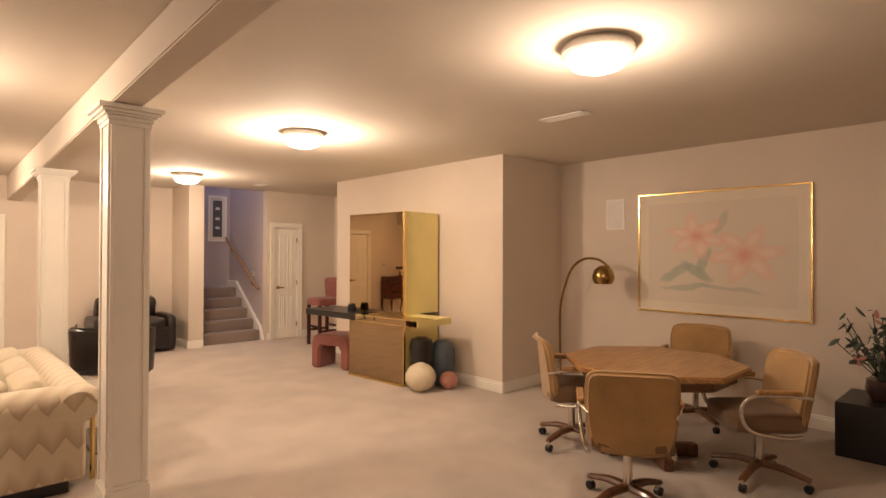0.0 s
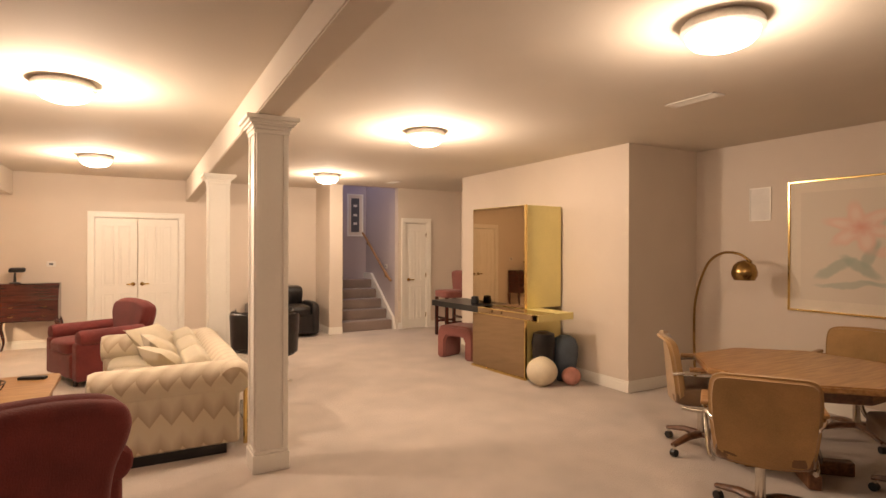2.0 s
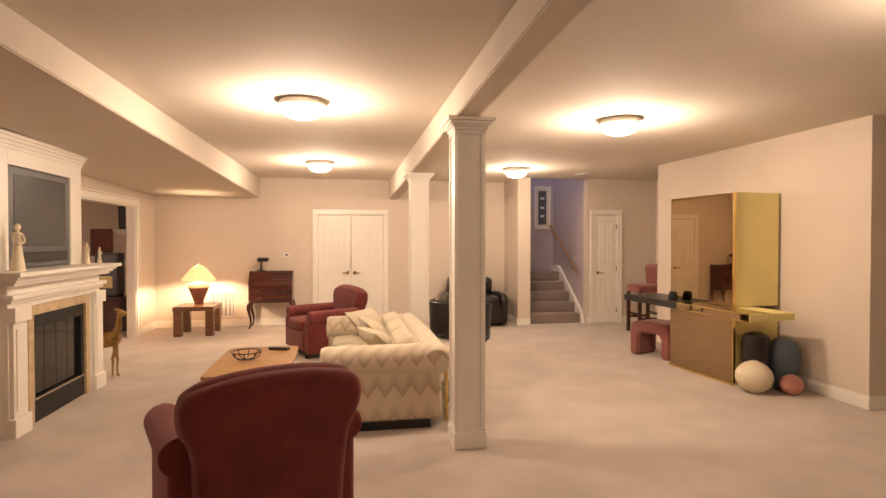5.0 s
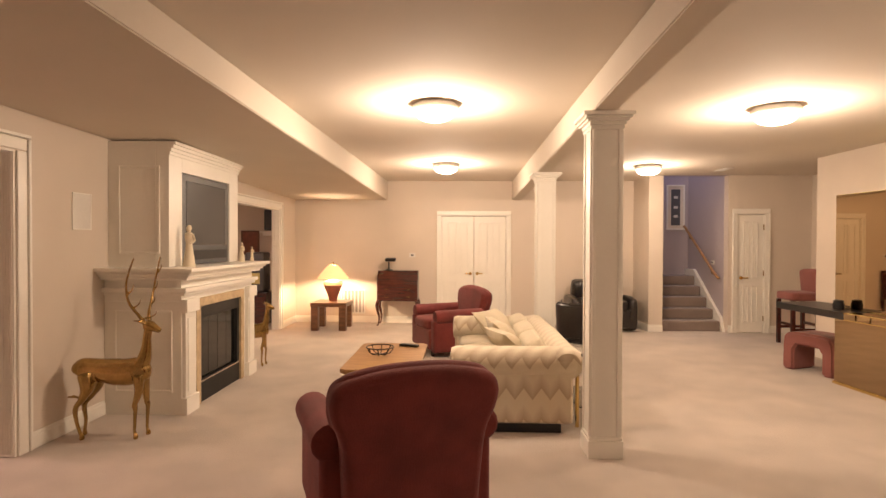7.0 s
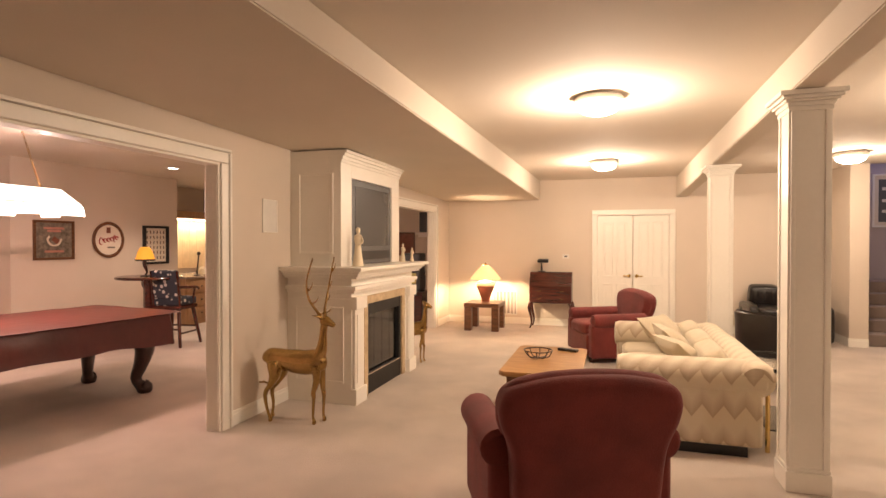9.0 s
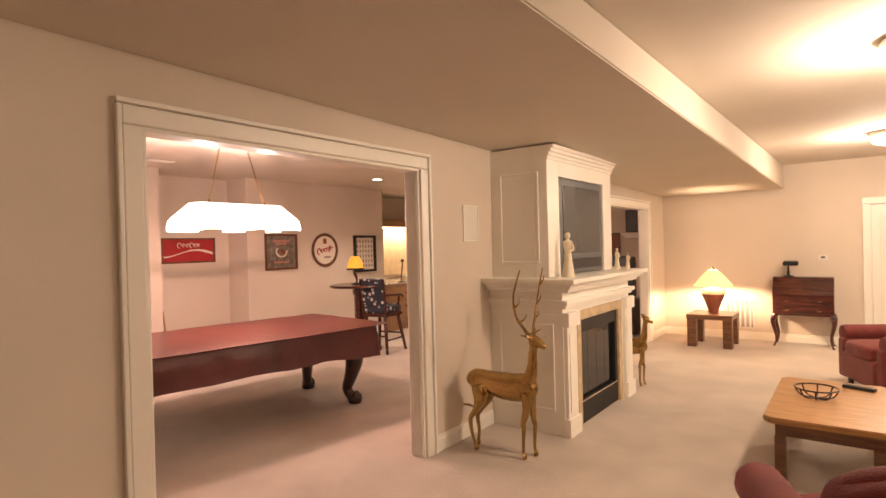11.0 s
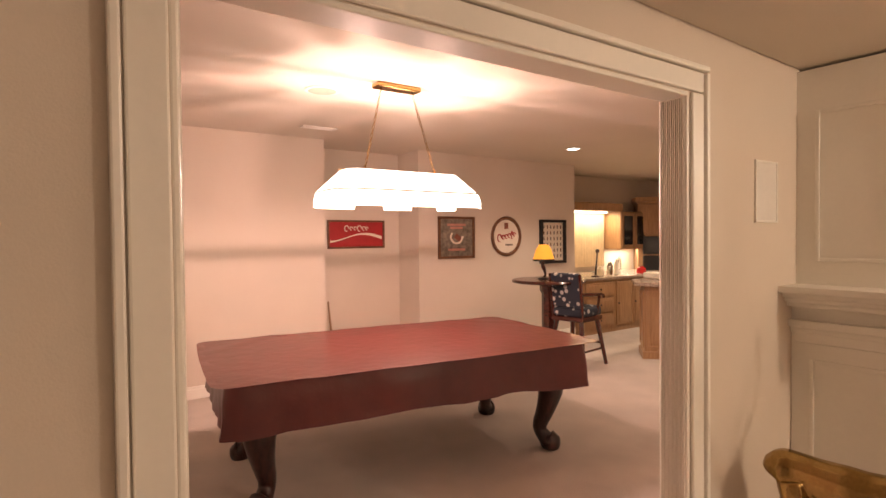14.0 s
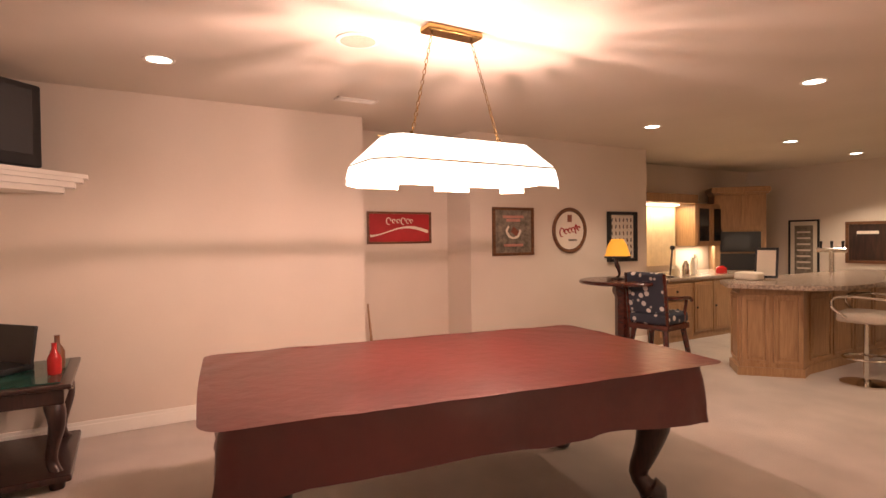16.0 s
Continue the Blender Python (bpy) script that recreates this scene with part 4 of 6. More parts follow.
def throw_pillow(m, w):
    """Square knife-edged pillow with pinched corners, in its local x, y plane."""
    bm = B()
    n = 14
    grid = {}
    for side in (1, -1):
        for i in range(n + 1):
            for j in range(n + 1):
                u, v = 2 * i / n - 1, 2 * j / n - 1
                rim = i in (0, n) or j in (0, n)
                if side < 0 and rim:
                    continue
                puff = (max(0.0, 1 - u * u) * max(0.0, 1 - v * v)) ** 0.45
                sag = 0.012 * noise.noise(Vector((u * 2.3, v * 2.3, side * 3 + w * 9)))
                k = 1 - 0.07 * (1 - v * v) * abs(u) ** 3, 1 - 0.07 * (1 - u * u) * abs(v) ** 3
                grid[side, i, j] = bm.verts.new((u * k[0] * w / 2, v * k[1] * w / 2, side * (0.085 * puff + sag * puff)))
    at = lambda q, i, j: grid.get((q, i, j)) or grid[1, i, j]
    for q in (1, -1):
        for i in range(n):
            for j in range(n):
                bm.faces.new((at(q, i, j), at(q, i + 1, j), at(q, i + 1, j + 1), at(q, i, j + 1)))
    ob = make("throw_pillow", bm, M_CREAM)
    ob.matrix_world = pose(-0.40, 5.72, 0, 0, 0, 90) @ m
    tagged(ob, "cream damask throw pillow leaning on the sofa", "pillow", "sofa pillows")


throw_pillow(pose(0.52, -0.02, 0.62, 42, 0, -35), 0.50)
throw_pillow(pose(0.08, -0.06, 0.61, 42, 0, 8), 0.46)
throw_pillow(pose(-0.42, -0.06, 0.60, 40, 0, 22), 0.44)

# coffee table
t = thing("coffee_table", "oak coffee table with clipped corners", "table", pose(-1.48, 5.55, 0) @ Matrix.Diagonal((0.9, 1, 1, 1)))
poly = [(-0.33, -0.62), (0.33, -0.62), (0.38, -0.57), (0.38, 0.57), (0.33, 0.62), (-0.33, 0.62), (-0.38, 0.57), (-0.38, -0.57)]
bm = prism(B(), poly, 0.41, 0.45)
bmesh.ops.bevel(bm, geom=[e for e in bm.edges], offset=0.006, segments=2, affect="EDGES")
part("tabletop", bm, M_OAK, t)
part("apron", boxm(B(), pose(0, 0, 0.365), 0.62, 1.1, 0.09, 0.004), M_WALNUT, t)
for x in (-0.28, 0.28):
    for y in (-0.52, 0.52):
        part("leg", boxm(B(), pose(x, y, 0.16), 0.07, 0.07, 0.32, 0.006), M_WALNUT, t)
t = thing("remote_control", "black remote control lying on the coffee table", "remote", pose(-1.32, 5.98, 0.451, 0, 0, 70))
part("body", boxm(B(), pose(0, 0, 0.012), 0.06, 0.2, 0.024, 0.006, 3), M_BLACK, t)
for k in range(5):
    part("button", boxm(B(), pose(0, -0.07 + 0.033 * k, 0.026), 0.035, 0.012, 0.004, 0.001), M_TVGREY, t)
t = thing("wire_bowl", "dark wire bowl on the coffee table", "bowl", pose(-1.56, 5.55, 0.452))
for k in range(4):
    a = k * math.pi / 4
    part("wire", tube(B(), curve([(0.13 * math.cos(a), 0.13 * math.sin(a), 0.075), (0.09 * math.cos(a), 0.09 * math.sin(a), 0.015), (0, 0, 0.006), (-0.09 * math.cos(a), -0.09 * math.sin(a), 0.015), (-0.13 * math.cos(a), -0.13 * math.sin(a), 0.075)], 4), 0.005, 6), M_DARKWOOD, t)
part("ring", tube(B(), [(0.13 * math.cos(k * math.pi / 12), 0.13 * math.sin(k * math.pi / 12), 0.075) for k in range(24)], 0.006, 6, True), M_DARKWOOD, t)

# glass side table by the column
t = thing("glass_table", "brass-legged side table with a smoked glass top", "table", pose(0.33, 5.25, 0))
part("glass_top", boxm(B(), pose(0, 0, 0.61), 0.36, 0.75, 0.014, 0.003), M_GLASS, t)
part("top_rim", tube(B(), [(-0.17, -0.36, 0.595), (0.17, -0.36, 0.595), (0.17, 0.36, 0.595), (-0.17, 0.36, 0.595)], 0.012, 8, True), M_BLACK, t, "black metal rim")
for x in (-0.15, 0.15):
    for y in (-0.34, 0.34):
        part("leg", cyl(B(), (x, y, 0), (x, y, 0.59), 0.016), M_GOLD, t, "brass tube leg")
part("lower_shelf", boxm(B(), pose(0, 0, 0.16), 0.30, 0.66, 0.012, 0.002), M_GLASS, t)

# leather seating
def leather_chair(label, m):
    t = thing("leather_chair", label, "chair", m)
    bm = B()
    pts = [(0.36 * math.sin(a), -0.34 * math.cos(a) * 0.9) for a in [radians(-115 + 230 * k / 22) for k in range(23)]]
    outer = [(x * 1.0, y) for x, y in pts]
    inner = [(x * 0.78, y * 0.78) for x, y in pts[::-1]]
    prism(bm, outer + inner, 0.34, 0.84)
    for v in bm.verts:
        f2 = max(0, (v.co.y + 0.02)) * 0.9
        if v.co.z > 0.6:
            v.co.z -= f2
            v.co.x *= 1.06
            v.co.y *= 1.06
    bmesh.ops.recalc_face_normals(bm, faces=bm.faces[:])
    es = [e for e in bm.edges if len(e.link_faces) == 2 and e.calc_face_angle(0) > 1.0]
    bmesh.ops.bevel(bm, geom=es, offset=0.03, segments=3, affect="EDGES")
    part("shell", bm, M_LEATHER, t)
    bm = B()
    cushion(bm, pose(0, 0.02, 0.44), 0.54, 0.56, 0.16, 0.4)
    part("seat", bm, M_LEATHER, t)
    part("post", cyl(B(), (0, 0, 0.06), (0, 0, 0.36), 0.03), M_CHROME, t)
    for k in range(5):
        a = 2 * math.pi * k / 5
        part("foot", tube(B(), [(0, 0, 0.09), (0.3 * math.cos(a), 0.3 * math.sin(a), 0.03)], [0.025, 0.016], 8), M_CHROME, t)
    return t


leather_chair("black leather swivel tub chair behind the sofa", pose(0.70, 6.75, 0, 0, 0, -20))
t = thing("leather_armchair", "black tufted leather armchair against the wall", "armchair", pose(1.66, 10.1, 0, 0, 0, 180) @ Matrix.Diagonal((0.6, 1, 0.96, 1)))
bm = B()
boxm(bm, pose(0, 0.0, 0.24), 1.7, 0.8, 0.36, 0.04, 3)
part("base", bm, M_LEATHER, t)
for k in (-1, 1):
    bm = B()
    cushion(bm, pose(k * 0.82, 0.02, 0.32), 0.24, 0.82, 0.58, 0.1)
    part("arm", bm, M_LEATHER, t)
    bm = B()
    cushion(bm, pose(k * 0.36, 0.10, 0.46), 0.70, 0.66, 0.2, 0.4)
    part("seat_cushion", bm, M_LEATHER, t)
    bm = B()
    cushion(bm, pose(k * 0.36, -0.30, 0.66, 78), 0.72, 0.46, 0.24, 0.5)
    part("back_cushion", bm, M_LEATHER, t)
    for q in range(3):
        bm = B()
        cushion(bm, pose(k * 0.36 - 0.22 + 0.22 * q, -0.24, 0.70, 80), 0.2, 0.3, 0.16, 0.6)
        part("tuft", bm, M_LEATHER, t)

# lamp corner
t = thing("end_table", "square brown wooden end table with block legs", "table", pose(-3.05, 9.92, 0))
part("tabletop", boxm(B(), pose(0, 0, 0.445), 0.62, 0.62, 0.07, 0.006), M_WALNUT, t)
for x in (-0.24, 0.24):
    for y in (-0.24, 0.24):
        part("leg", boxm(B(), pose(x, y, 0.205), 0.12, 0.12, 0.41, 0.005), M_WALNUT, t)
t = thing("table_lamp", "lit terracotta urn table lamp with a cone shade", "lamp", pose(-3.05, 9.98, 0.481))
part("base", lathe(B(), [(0.07, 0), (0.075, 0.015), (0.07, 0.03), (0.10, 0.12), (0.155, 0.26), (0.165, 0.31), (0.15, 0.35), (0.07, 0.375), (0.02, 0.38)], 28), M_TERRA, t, "ribbed terracotta urn")
part("band", lathe(B(), [(0.155, 0.275), (0.168, 0.285), (0.171, 0.325), (0.16, 0.335)], 28, cap=False), M_IVORY, t)
part("stem", cyl(B(), (0, 0, 0.34), (0, 0, 0.66), 0.009), M_BRASS, t)
part("shade", lathe(B(), [(0.275, 0.40), (0.19, 0.51), (0.10, 0.61), (0.06, 0.64)], 36, cap=False), M_LAMPSHADE, t, "glowing pleated cone shade")
part("finial", lathe(B(), [(0.012, 0.64), (0.016, 0.67), (0.004, 0.695)], 12), M_BRASS, t)
bulb(-3.05, 9.98, 0.945, 130, 0.04, (1.0, 0.72, 0.46))

t = thing("secretary_desk", "dark mahogany slant-front secretary desk on cabriole legs", "desk", pose(-1.94, 10.40, 0))
part("case", boxm(B(), pose(0, 0.03, 0.60), 0.74, 0.36, 0.30, 0.008), M_MAHOG, t)
m = Matrix(((0, 0, 1, -0.37), (1, 0, 0, 0), (0, 1, 0, 0), (0, 0, 0, 1)))
part("slant_top", prism(B(), [(-0.17, 0.75), (-0.01, 1.0), (0.21, 1.0), (0.21, 0.75)], 0, 0.74, m), M_MAHOG, t)
for k in range(2):
    dr = part("drawer", boxm(B(), pose(0, -0.155, 0.53 + 0.135 * k), 0.66, 0.016, 0.115, 0.004), M_MAHOG, t)
    for sx in (-0.2, 0.2):
        part("pull", tube(B(), curve([(sx - 0.03, -0.165, 0.54 + 0.135 * k), (sx, -0.18, 0.525 + 0.135 * k), (sx + 0.03, -0.165, 0.54 + 0.135 * k)], 3), 0.004, 6), M_BRASS, dr, "small brass pull")
for sx in (-1, 1):
    for sy in (-0.13, 0.19):
        part("leg", tube(B(), curve([(sx * 0.34, sy, 0.47), (sx * 0.37, sy - 0.02, 0.36), (sx * 0.33, sy, 0.15), (sx * 0.345, sy - 0.01, 0.03), (sx * 0.365, sy - 0.02, 0.0)], 4), [0.035, 0.036, 0.035, 0.034, 0.032, 0.028, 0.025, 0.022, 0.019, 0.016, 0.014, 0.013, 0.013, 0.014, 0.016, 0.02, 0.022], 10), M_MAHOG, t)
t = thing("bankers_lamp", "small dark desk lamp on the secretary desk", "lamp", pose(-2.12, 10.48, 1.001))
part("base", lathe(B(), [(0.07, 0), (0.07, 0.015), (0.02, 0.025), (0.012, 0.16)], 20), M_BLACK, t)
part("shade", boxm(B(), pose(0.03, -0.02, 0.20, 12), 0.2, 0.11, 0.06, 0.025, 4), M_BLACK, t)

# ---- mirror bar cabinet by the jutting wall ----
TWIST = pose(3.35, 5.97, 0, 0, 0, 4.6) @ pose(-3.35, -5.97, 0)
t = thing("mirror_cabinet", "tall gold cabinet faced with bronze mirror", "cabinet", TWIST)
part("lower_body", box(B(), 3.36, 3.95, 5.47, 6.47, 0.0, 0.755, 0.004), M_GOLDLAM, t, "yellow-gold laminate body")
part("lower_mirror", box(B(), 3.348, 3.359, 5.475, 6.465, 0.03, 0.75), M_MIRROR, t, "bronze mirror front", False)
part("base_trim", box(B(), 3.335, 3.36, 5.46, 6.48, 0.0, 0.028, 0.003), M_GOLD, t, "gold metal trim")
part("edge_trim", box(B(), 3.342, 3.372, 5.448, 5.469, 0.0, 0.755, 0.003), M_GOLD, t, "gold metal trim")
part("upper_body", box(B(), 3.36, 3.95, 5.47, 6.47, 0.835, 2.06, 0.004), M_GOLDLAM, t, "yellow-gold laminate body")
for y0, y1 in ((5.476, 6.464),):
    part("upper_mirror", box(B(), 3.348, 3.359, y0, y1, 0.84, 2.055), M_MIRROR, t, "bronze mirror door", False)
part("edge_trim", box(B(), 3.342, 3.372, 5.448, 5.469, 0.835, 2.06, 0.003), M_GOLD, t, "gold metal trim")
t2 = thing("bar_shelf", "bronze mirrored bar shelf edged in gold", "shelf", TWIST)
part("deck", box(B(), 3.08, 3.62, 4.96, 6.0, 0.757, 0.832, 0.003), M_GOLDLAM, t2, "gold laminate edge")
part("dark_deck", box(B(), 3.08, 3.62, 6.003, 7.05, 0.757, 0.832, 0.003), M_BLACK, t2, "black glossy wing")
part("mirror_top", box(B(), 3.085, 3.347, 4.97, 6.0, 0.8325, 0.8345), M_MIRROR, t2)
part("front_mirror", box(B(), 3.07, 3.078, 4.97, 6.0, 0.767, 0.823), M_MIRROR, t2)
for z in (0.758, 0.824):
    part("gold_edge", box(B(), 3.062, 3.0695, 4.96, 6.0, z, z + 0.008), M_GOLD, t2)
ob = lathe(B(), [(0.05, 0), (0.055, 0.05), (0.045, 0.075), (0.05, 0.09), (0.03, 0.10)], 18)
ob = make("dark_jar", ob, M_BLACK)
ob.location = (3.22, 6.28, 0.833)
tagged(ob, "small black jar standing on the bar shelf", "jar")


def pot(name, label, x, y, z, prof, material, n=28):
    ob = make(name, lathe(B(), prof, n), material)
    ob.location = (x, y, z)
    return tagged(ob, label, "vase", "floor vases")


def globe_prof(r, h, lip=0.25):
    out = [(0.3 * r, 0.0)]
    for k in range(1, 12):
        a = math.pi * (k / 12)
        out.append((max(0.3 * r, r * math.sin(a)), h / 2 - h / 2 * math.cos(a)))
    return out + [(lip * r, h), (lip * r * 0.7, h - 0.01)]


pot("globe_vase", "ivory round floor vase beside the mirror cabinet", 3.42, 5.19, 0, globe_prof(0.175, 0.32), M_IVORY)
pot("globe_vase", "small rose round vase beside the wall", 3.73, 5.05, 0, globe_prof(0.108, 0.2), M_ROSE)
pot("tall_vase", "slate blue ovoid floor vase against the wall", 3.82, 5.26, 0, [(0.09, 0), (0.12, 0.1), (0.155, 0.3), (0.155, 0.40), (0.12, 0.49), (0.06, 0.525), (0.05, 0.52)], M_BLUE)
pot("tall_vase", "glossy black ovoid floor vase beside the cabinet", 3.55, 5.32, 0, [(0.08, 0), (0.1, 0.12), (0.13, 0.33), (0.14, 0.46), (0.12, 0.56), (0.06, 0.585), (0.05, 0.58)], M_LEATHER)

t = thing("bench_stool", "rose upholstered waterfall bench", "stool", pose(3.47, 6.98, 0, 0, 0, 22))
bm = B()
out = [(-0.31, 0.0)] + [(p.x, p.y) for p in curve([(-0.31, 0.3, 0), (-0.29, 0.40, 0), (-0.22, 0.455, 0), (0, 0.465, 0), (0.22, 0.455, 0), (0.29, 0.40, 0), (0.31, 0.3, 0)], 5)] + [(0.31, 0.0)]
inn = [(0.17, 0.0), (0.17, 0.25), (0.13, 0.31), (-0.13, 0.31), (-0.17, 0.25), (-0.17, 0.0)]
prism(bm, out + inn, -0.2, 0.2, Matrix(((0, 0, 1, 0), (1, 0, 0, 0), (0, 1, 0, 0), (0, 0, 0, 1))))
bmesh.ops.recalc_face_normals(bm, faces=bm.faces[:])
bmesh.ops.bevel(bm, geom=[e for e in bm.edges if e.calc_face_angle(0) > 1.2], offset=0.025, segments=3, affect="EDGES")
part("body", bm, M_PINK, t)
t = thing("bar_stool", "rose upholstered bar stool with dark wooden legs", "stool", pose(4.3, 8.75, 0, 0, 0, 90))
bm = B()
cushion(bm, pose(0, 0, 0.74), 0.44, 0.46, 0.13, 0.3)
part("seat", bm, M_PINK, t)
bm = B()
cushion(bm, pose(0, -0.2, 0.93, -6), 0.44, 0.12, 0.42, 0.1)
part("backrest", bm, M_PINK, t)
for x in (-0.18, 0.18):
    for y in (-0.18, 0.18):
        part("leg", boxm(B(), pose(x, y, 0.34), 0.05, 0.05, 0.68, 0.004), M_MAHOG, t)
    part("stretcher", boxm(B(), pose(x, 0, 0.25), 0.03, 0.36, 0.04, 0.003), M_MAHOG, t)
for y in (-0.18, 0.18):
    part("stretcher", boxm(B(), pose(0, y, 0.32), 0.36, 0.03, 0.04, 0.003), M_MAHOG, t)

# ---- dining corner ----
t = thing("dining_table", "octagonal oak pedestal dining table", "table", pose(3.45, 2.48, 0, 0, 0, 0))
poly = []
for k in range(8):
    a = radians(22.5 + 45 * k)
    poly.append((0.68 * math.cos(a), 0.68 * math.sin(a)))
bm = prism(B(), poly, 0.695, 0.74)
bmesh.ops.bevel(bm, geom=[e for e in bm.edges], offset=0.01, segments=3, affect="EDGES")
part("tabletop", bm, M_OAK, t)
part("apron", prism(B(), [(x * 0.86, y * 0.86) for x, y in poly], 0.62, 0.695), M_WALNUT, t)
part("pedestal", lathe(B(), [(0.16, 0.1), (0.13, 0.2), (0.11, 0.4), (0.14, 0.62)], 8), M_DARKWOOD, t)
for k in range(4):
    part("foot", boxm(B(), pose(0, 0, 0, 0, 0, 45 + 90 * k) @ pose(0.17, 0, 0.05), 0.34, 0.08, 0.10, 0.015), M_WALNUT, t)


def dining_chair(m, label):
    """Swivel caster chair facing local +y."""
    t = thing("dining_chair", label, "chair", m, "chairs round the dining table")
    bm = B()
    cushion(bm, pose(0, 0.03, 0.45), 0.50, 0.50, 0.14, 0.35)
    part("seat", bm, M_TANDK, t, "brown velvet seat")
    bm = B()
    prof = [(p.x, p.y) for p in curve([(-0.235, 0.44, 0), (-0.26, 0.6, 0), (-0.265, 0.78, 0), (-0.235, 0.865, 0), (-0.12, 0.885, 0), (0.12, 0.885, 0), (0.235, 0.865, 0), (0.265, 0.78, 0), (0.26, 0.6, 0), (0.235, 0.44, 0), (0.17, 0.385, 0), (-0.17, 0.385, 0)], 4)]
    prism(bm, prof, -0.035, 0.035, Matrix(((1, 0, 0, 0), (0, -0.18, 1, -0.13), (0, 1, 0, 0), (0, 0, 0, 1))))
    bmesh.ops.recalc_face_normals(bm, faces=bm.faces[:])
    bmesh.ops.bevel(bm, geom=[e for e in bm.edges if e.calc_face_angle(0) > 1.2], offset=0.02, segments=3, affect="EDGES")
    for v in bm.verts:
        v.co.y += 0.9 * v.co.x ** 2
    part("backrest", bm, M_TAN, t, "tan velvet backrest")
    for s in (-1, 1):
        part("arm_frame", tube(B(), curve([(s * 0.24, -0.22, 0.62), (s * 0.285, -0.1, 0.645), (s * 0.285, 0.14, 0.65), (s * 0.285, 0.24, 0.60), (s * 0.285, 0.25, 0.50), (s * 0.275, 0.17, 0.41), (s * 0.26, -0.05, 0.37), (s * 0.24, -0.16, 0.375)], 5), 0.014, 10), M_CHROME, t, "chrome tube arm")
        part("arm_pad", boxm(B(), pose(s * 0.285, 0.02, 0.672), 0.045, 0.28, 0.028, 0.01, 3), M_OAK, t, "oak arm pad")
    part("post", cyl(B(), (0, 0, 0.12), (0, 0, 0.38), 0.028), M_CHROME, t)
    part("hub", boxm(B(), pose(0, 0.0, 0.375), 0.26, 0.26, 0.03, 0.005), M_BLACK, t)
    for k in range(4):
        a = radians(45 + 90 * k)
        c, q = math.cos(a), math.sin(a)
        leg = part("foot", tube(B(), [(0, 0, 0.125), (0.15 * c, 0.15 * q, 0.12), (0.31 * c, 0.31 * q, 0.085)], [(0.034, 0.028), (0.032, 0.024), (0.026, 0.016)], 8), M_WALNUT, t, "wood-capped foot")
        part("stem", cyl(B(), (0.30 * c, 0.30 * q, 0.04), (0.30 * c, 0.30 * q, 0.085), 0.012), M_CHROME, leg)
        part("caster", cyl(B(), (0.30 * c - 0.018 * q, 0.30 * q + 0.018 * c, 0.028), (0.30 * c + 0.018 * q, 0.30 * q - 0.018 * c, 0.028), 0.028), M_BLACK, leg)
    return t


lab = "tan velvet swivel chair with chrome arms"
dining_chair(pose(2.50, 2.18, 0, 0, 0, -56), lab + " at the table")
dining_chair(pose(3.22, 3.06, 0, 0, 0, -137), lab + " near the arc lamp")
dining_chair(pose(3.54, 1.76, 0, 0, 0, 44), lab + " turned sideways")
dining_chair(pose(4.52, 2.58, 0, 0, 0, 100), lab + " beside the wall")

t = thing("arc_lamp", "brass arc floor lamp with a globe shade", "lamp", pose(0, 0, 0))
part("base", lathe(B(), [(0.15, 0), (0.15, 0.03), (0.13, 0.045), (0.02, 0.05)], 28, (4.85, 4.28, 0)), M_BRASS, t)
part("stem", tube(B(), curve([(4.85, 4.28, 0.04), (4.85, 4.30, 0.6), (4.85, 4.28, 1.0), (4.83, 4.14, 1.36), (4.80, 3.95, 1.50), (4.78, 3.75, 1.50), (4.76, 3.60, 1.42)], 6), 0.014, 10), M_BRASS, t)
part("shade", lathe(B(), [(0.095, -0.085), (0.118, -0.04), (0.12, 0.0), (0.10, 0.065), (0.06, 0.10), (0.02, 0.115)], 28, (4.76, 3.67, 1.32)), M_BRASS, t, "shiny brass globe shade")

t = framed("lily_picture", "large framed print of pink lilies in a thin gold frame", pose(EX, 2.62, 1.58, 0, 0, -90), 1.66, 1.28, 0.018, M_GOLD, M_LILY, 0.10)


t = thing("black_cube", "black laminate cube stand against the wall", "stand", pose(4.80, 1.18, 0))
part("body", boxm(B(), pose(0, 0, 0.21), 0.62, 0.66, 0.42, 0.006), M_BLACK, t)
t = thing("potted_plant", "dark leafy artificial plant in a dark pot", "plant", pose(4.80, 1.24, 0.421))
part("pot", lathe(B(), [(0.09, 0), (0.13, 0.08), (0.12, 0.16), (0.10, 0.165)], 20), M_DARKWOOD, t)
rng = random.Random(7)
bml, bmr = B(), B()
for k in range(26):
    a, el = rng.uniform(0, 6.28), rng.uniform(0.5, 1.4)
    ln = rng.uniform(0.25, 0.62)
    tip = Vector((math.cos(a) * math.cos(el) * ln * 0.8, math.sin(a) * math.cos(el) * ln * 0.8, 0.14 + math.sin(el) * ln))
    st = B()
    part("stem", tube(st, curve([(0, 0, 0.12), tip * 0.5 + Vector((0, 0, 0.06)), tip], 3), 0.004, 5), M_LEAF, t)
    for q in range(5):
        c = tip * rng.uniform(0.55, 1.0) + Vector((rng.uniform(-0.05, 0.05), rng.uniform(-0.05, 0.05), rng.uniform(0, 0.05)))
        m = pose(*c, rng.uniform(-60, 60), rng.uniform(-60, 60), rng.uniform(0, 360))
        red = k % 6 == 0 and q < 2
        pr = [(0, 0), (0.03, 0.018), (0.07, 0.02), (0.11, 0), (0.07, -0.02), (0.03, -0.018)]
        bm2 = bmr if red else bml
        vv = [bm2.verts.new(m @ Vector((x, y, 0.12 * x * x * 8))) for x, y in pr]
        bm2.faces.new(vv)
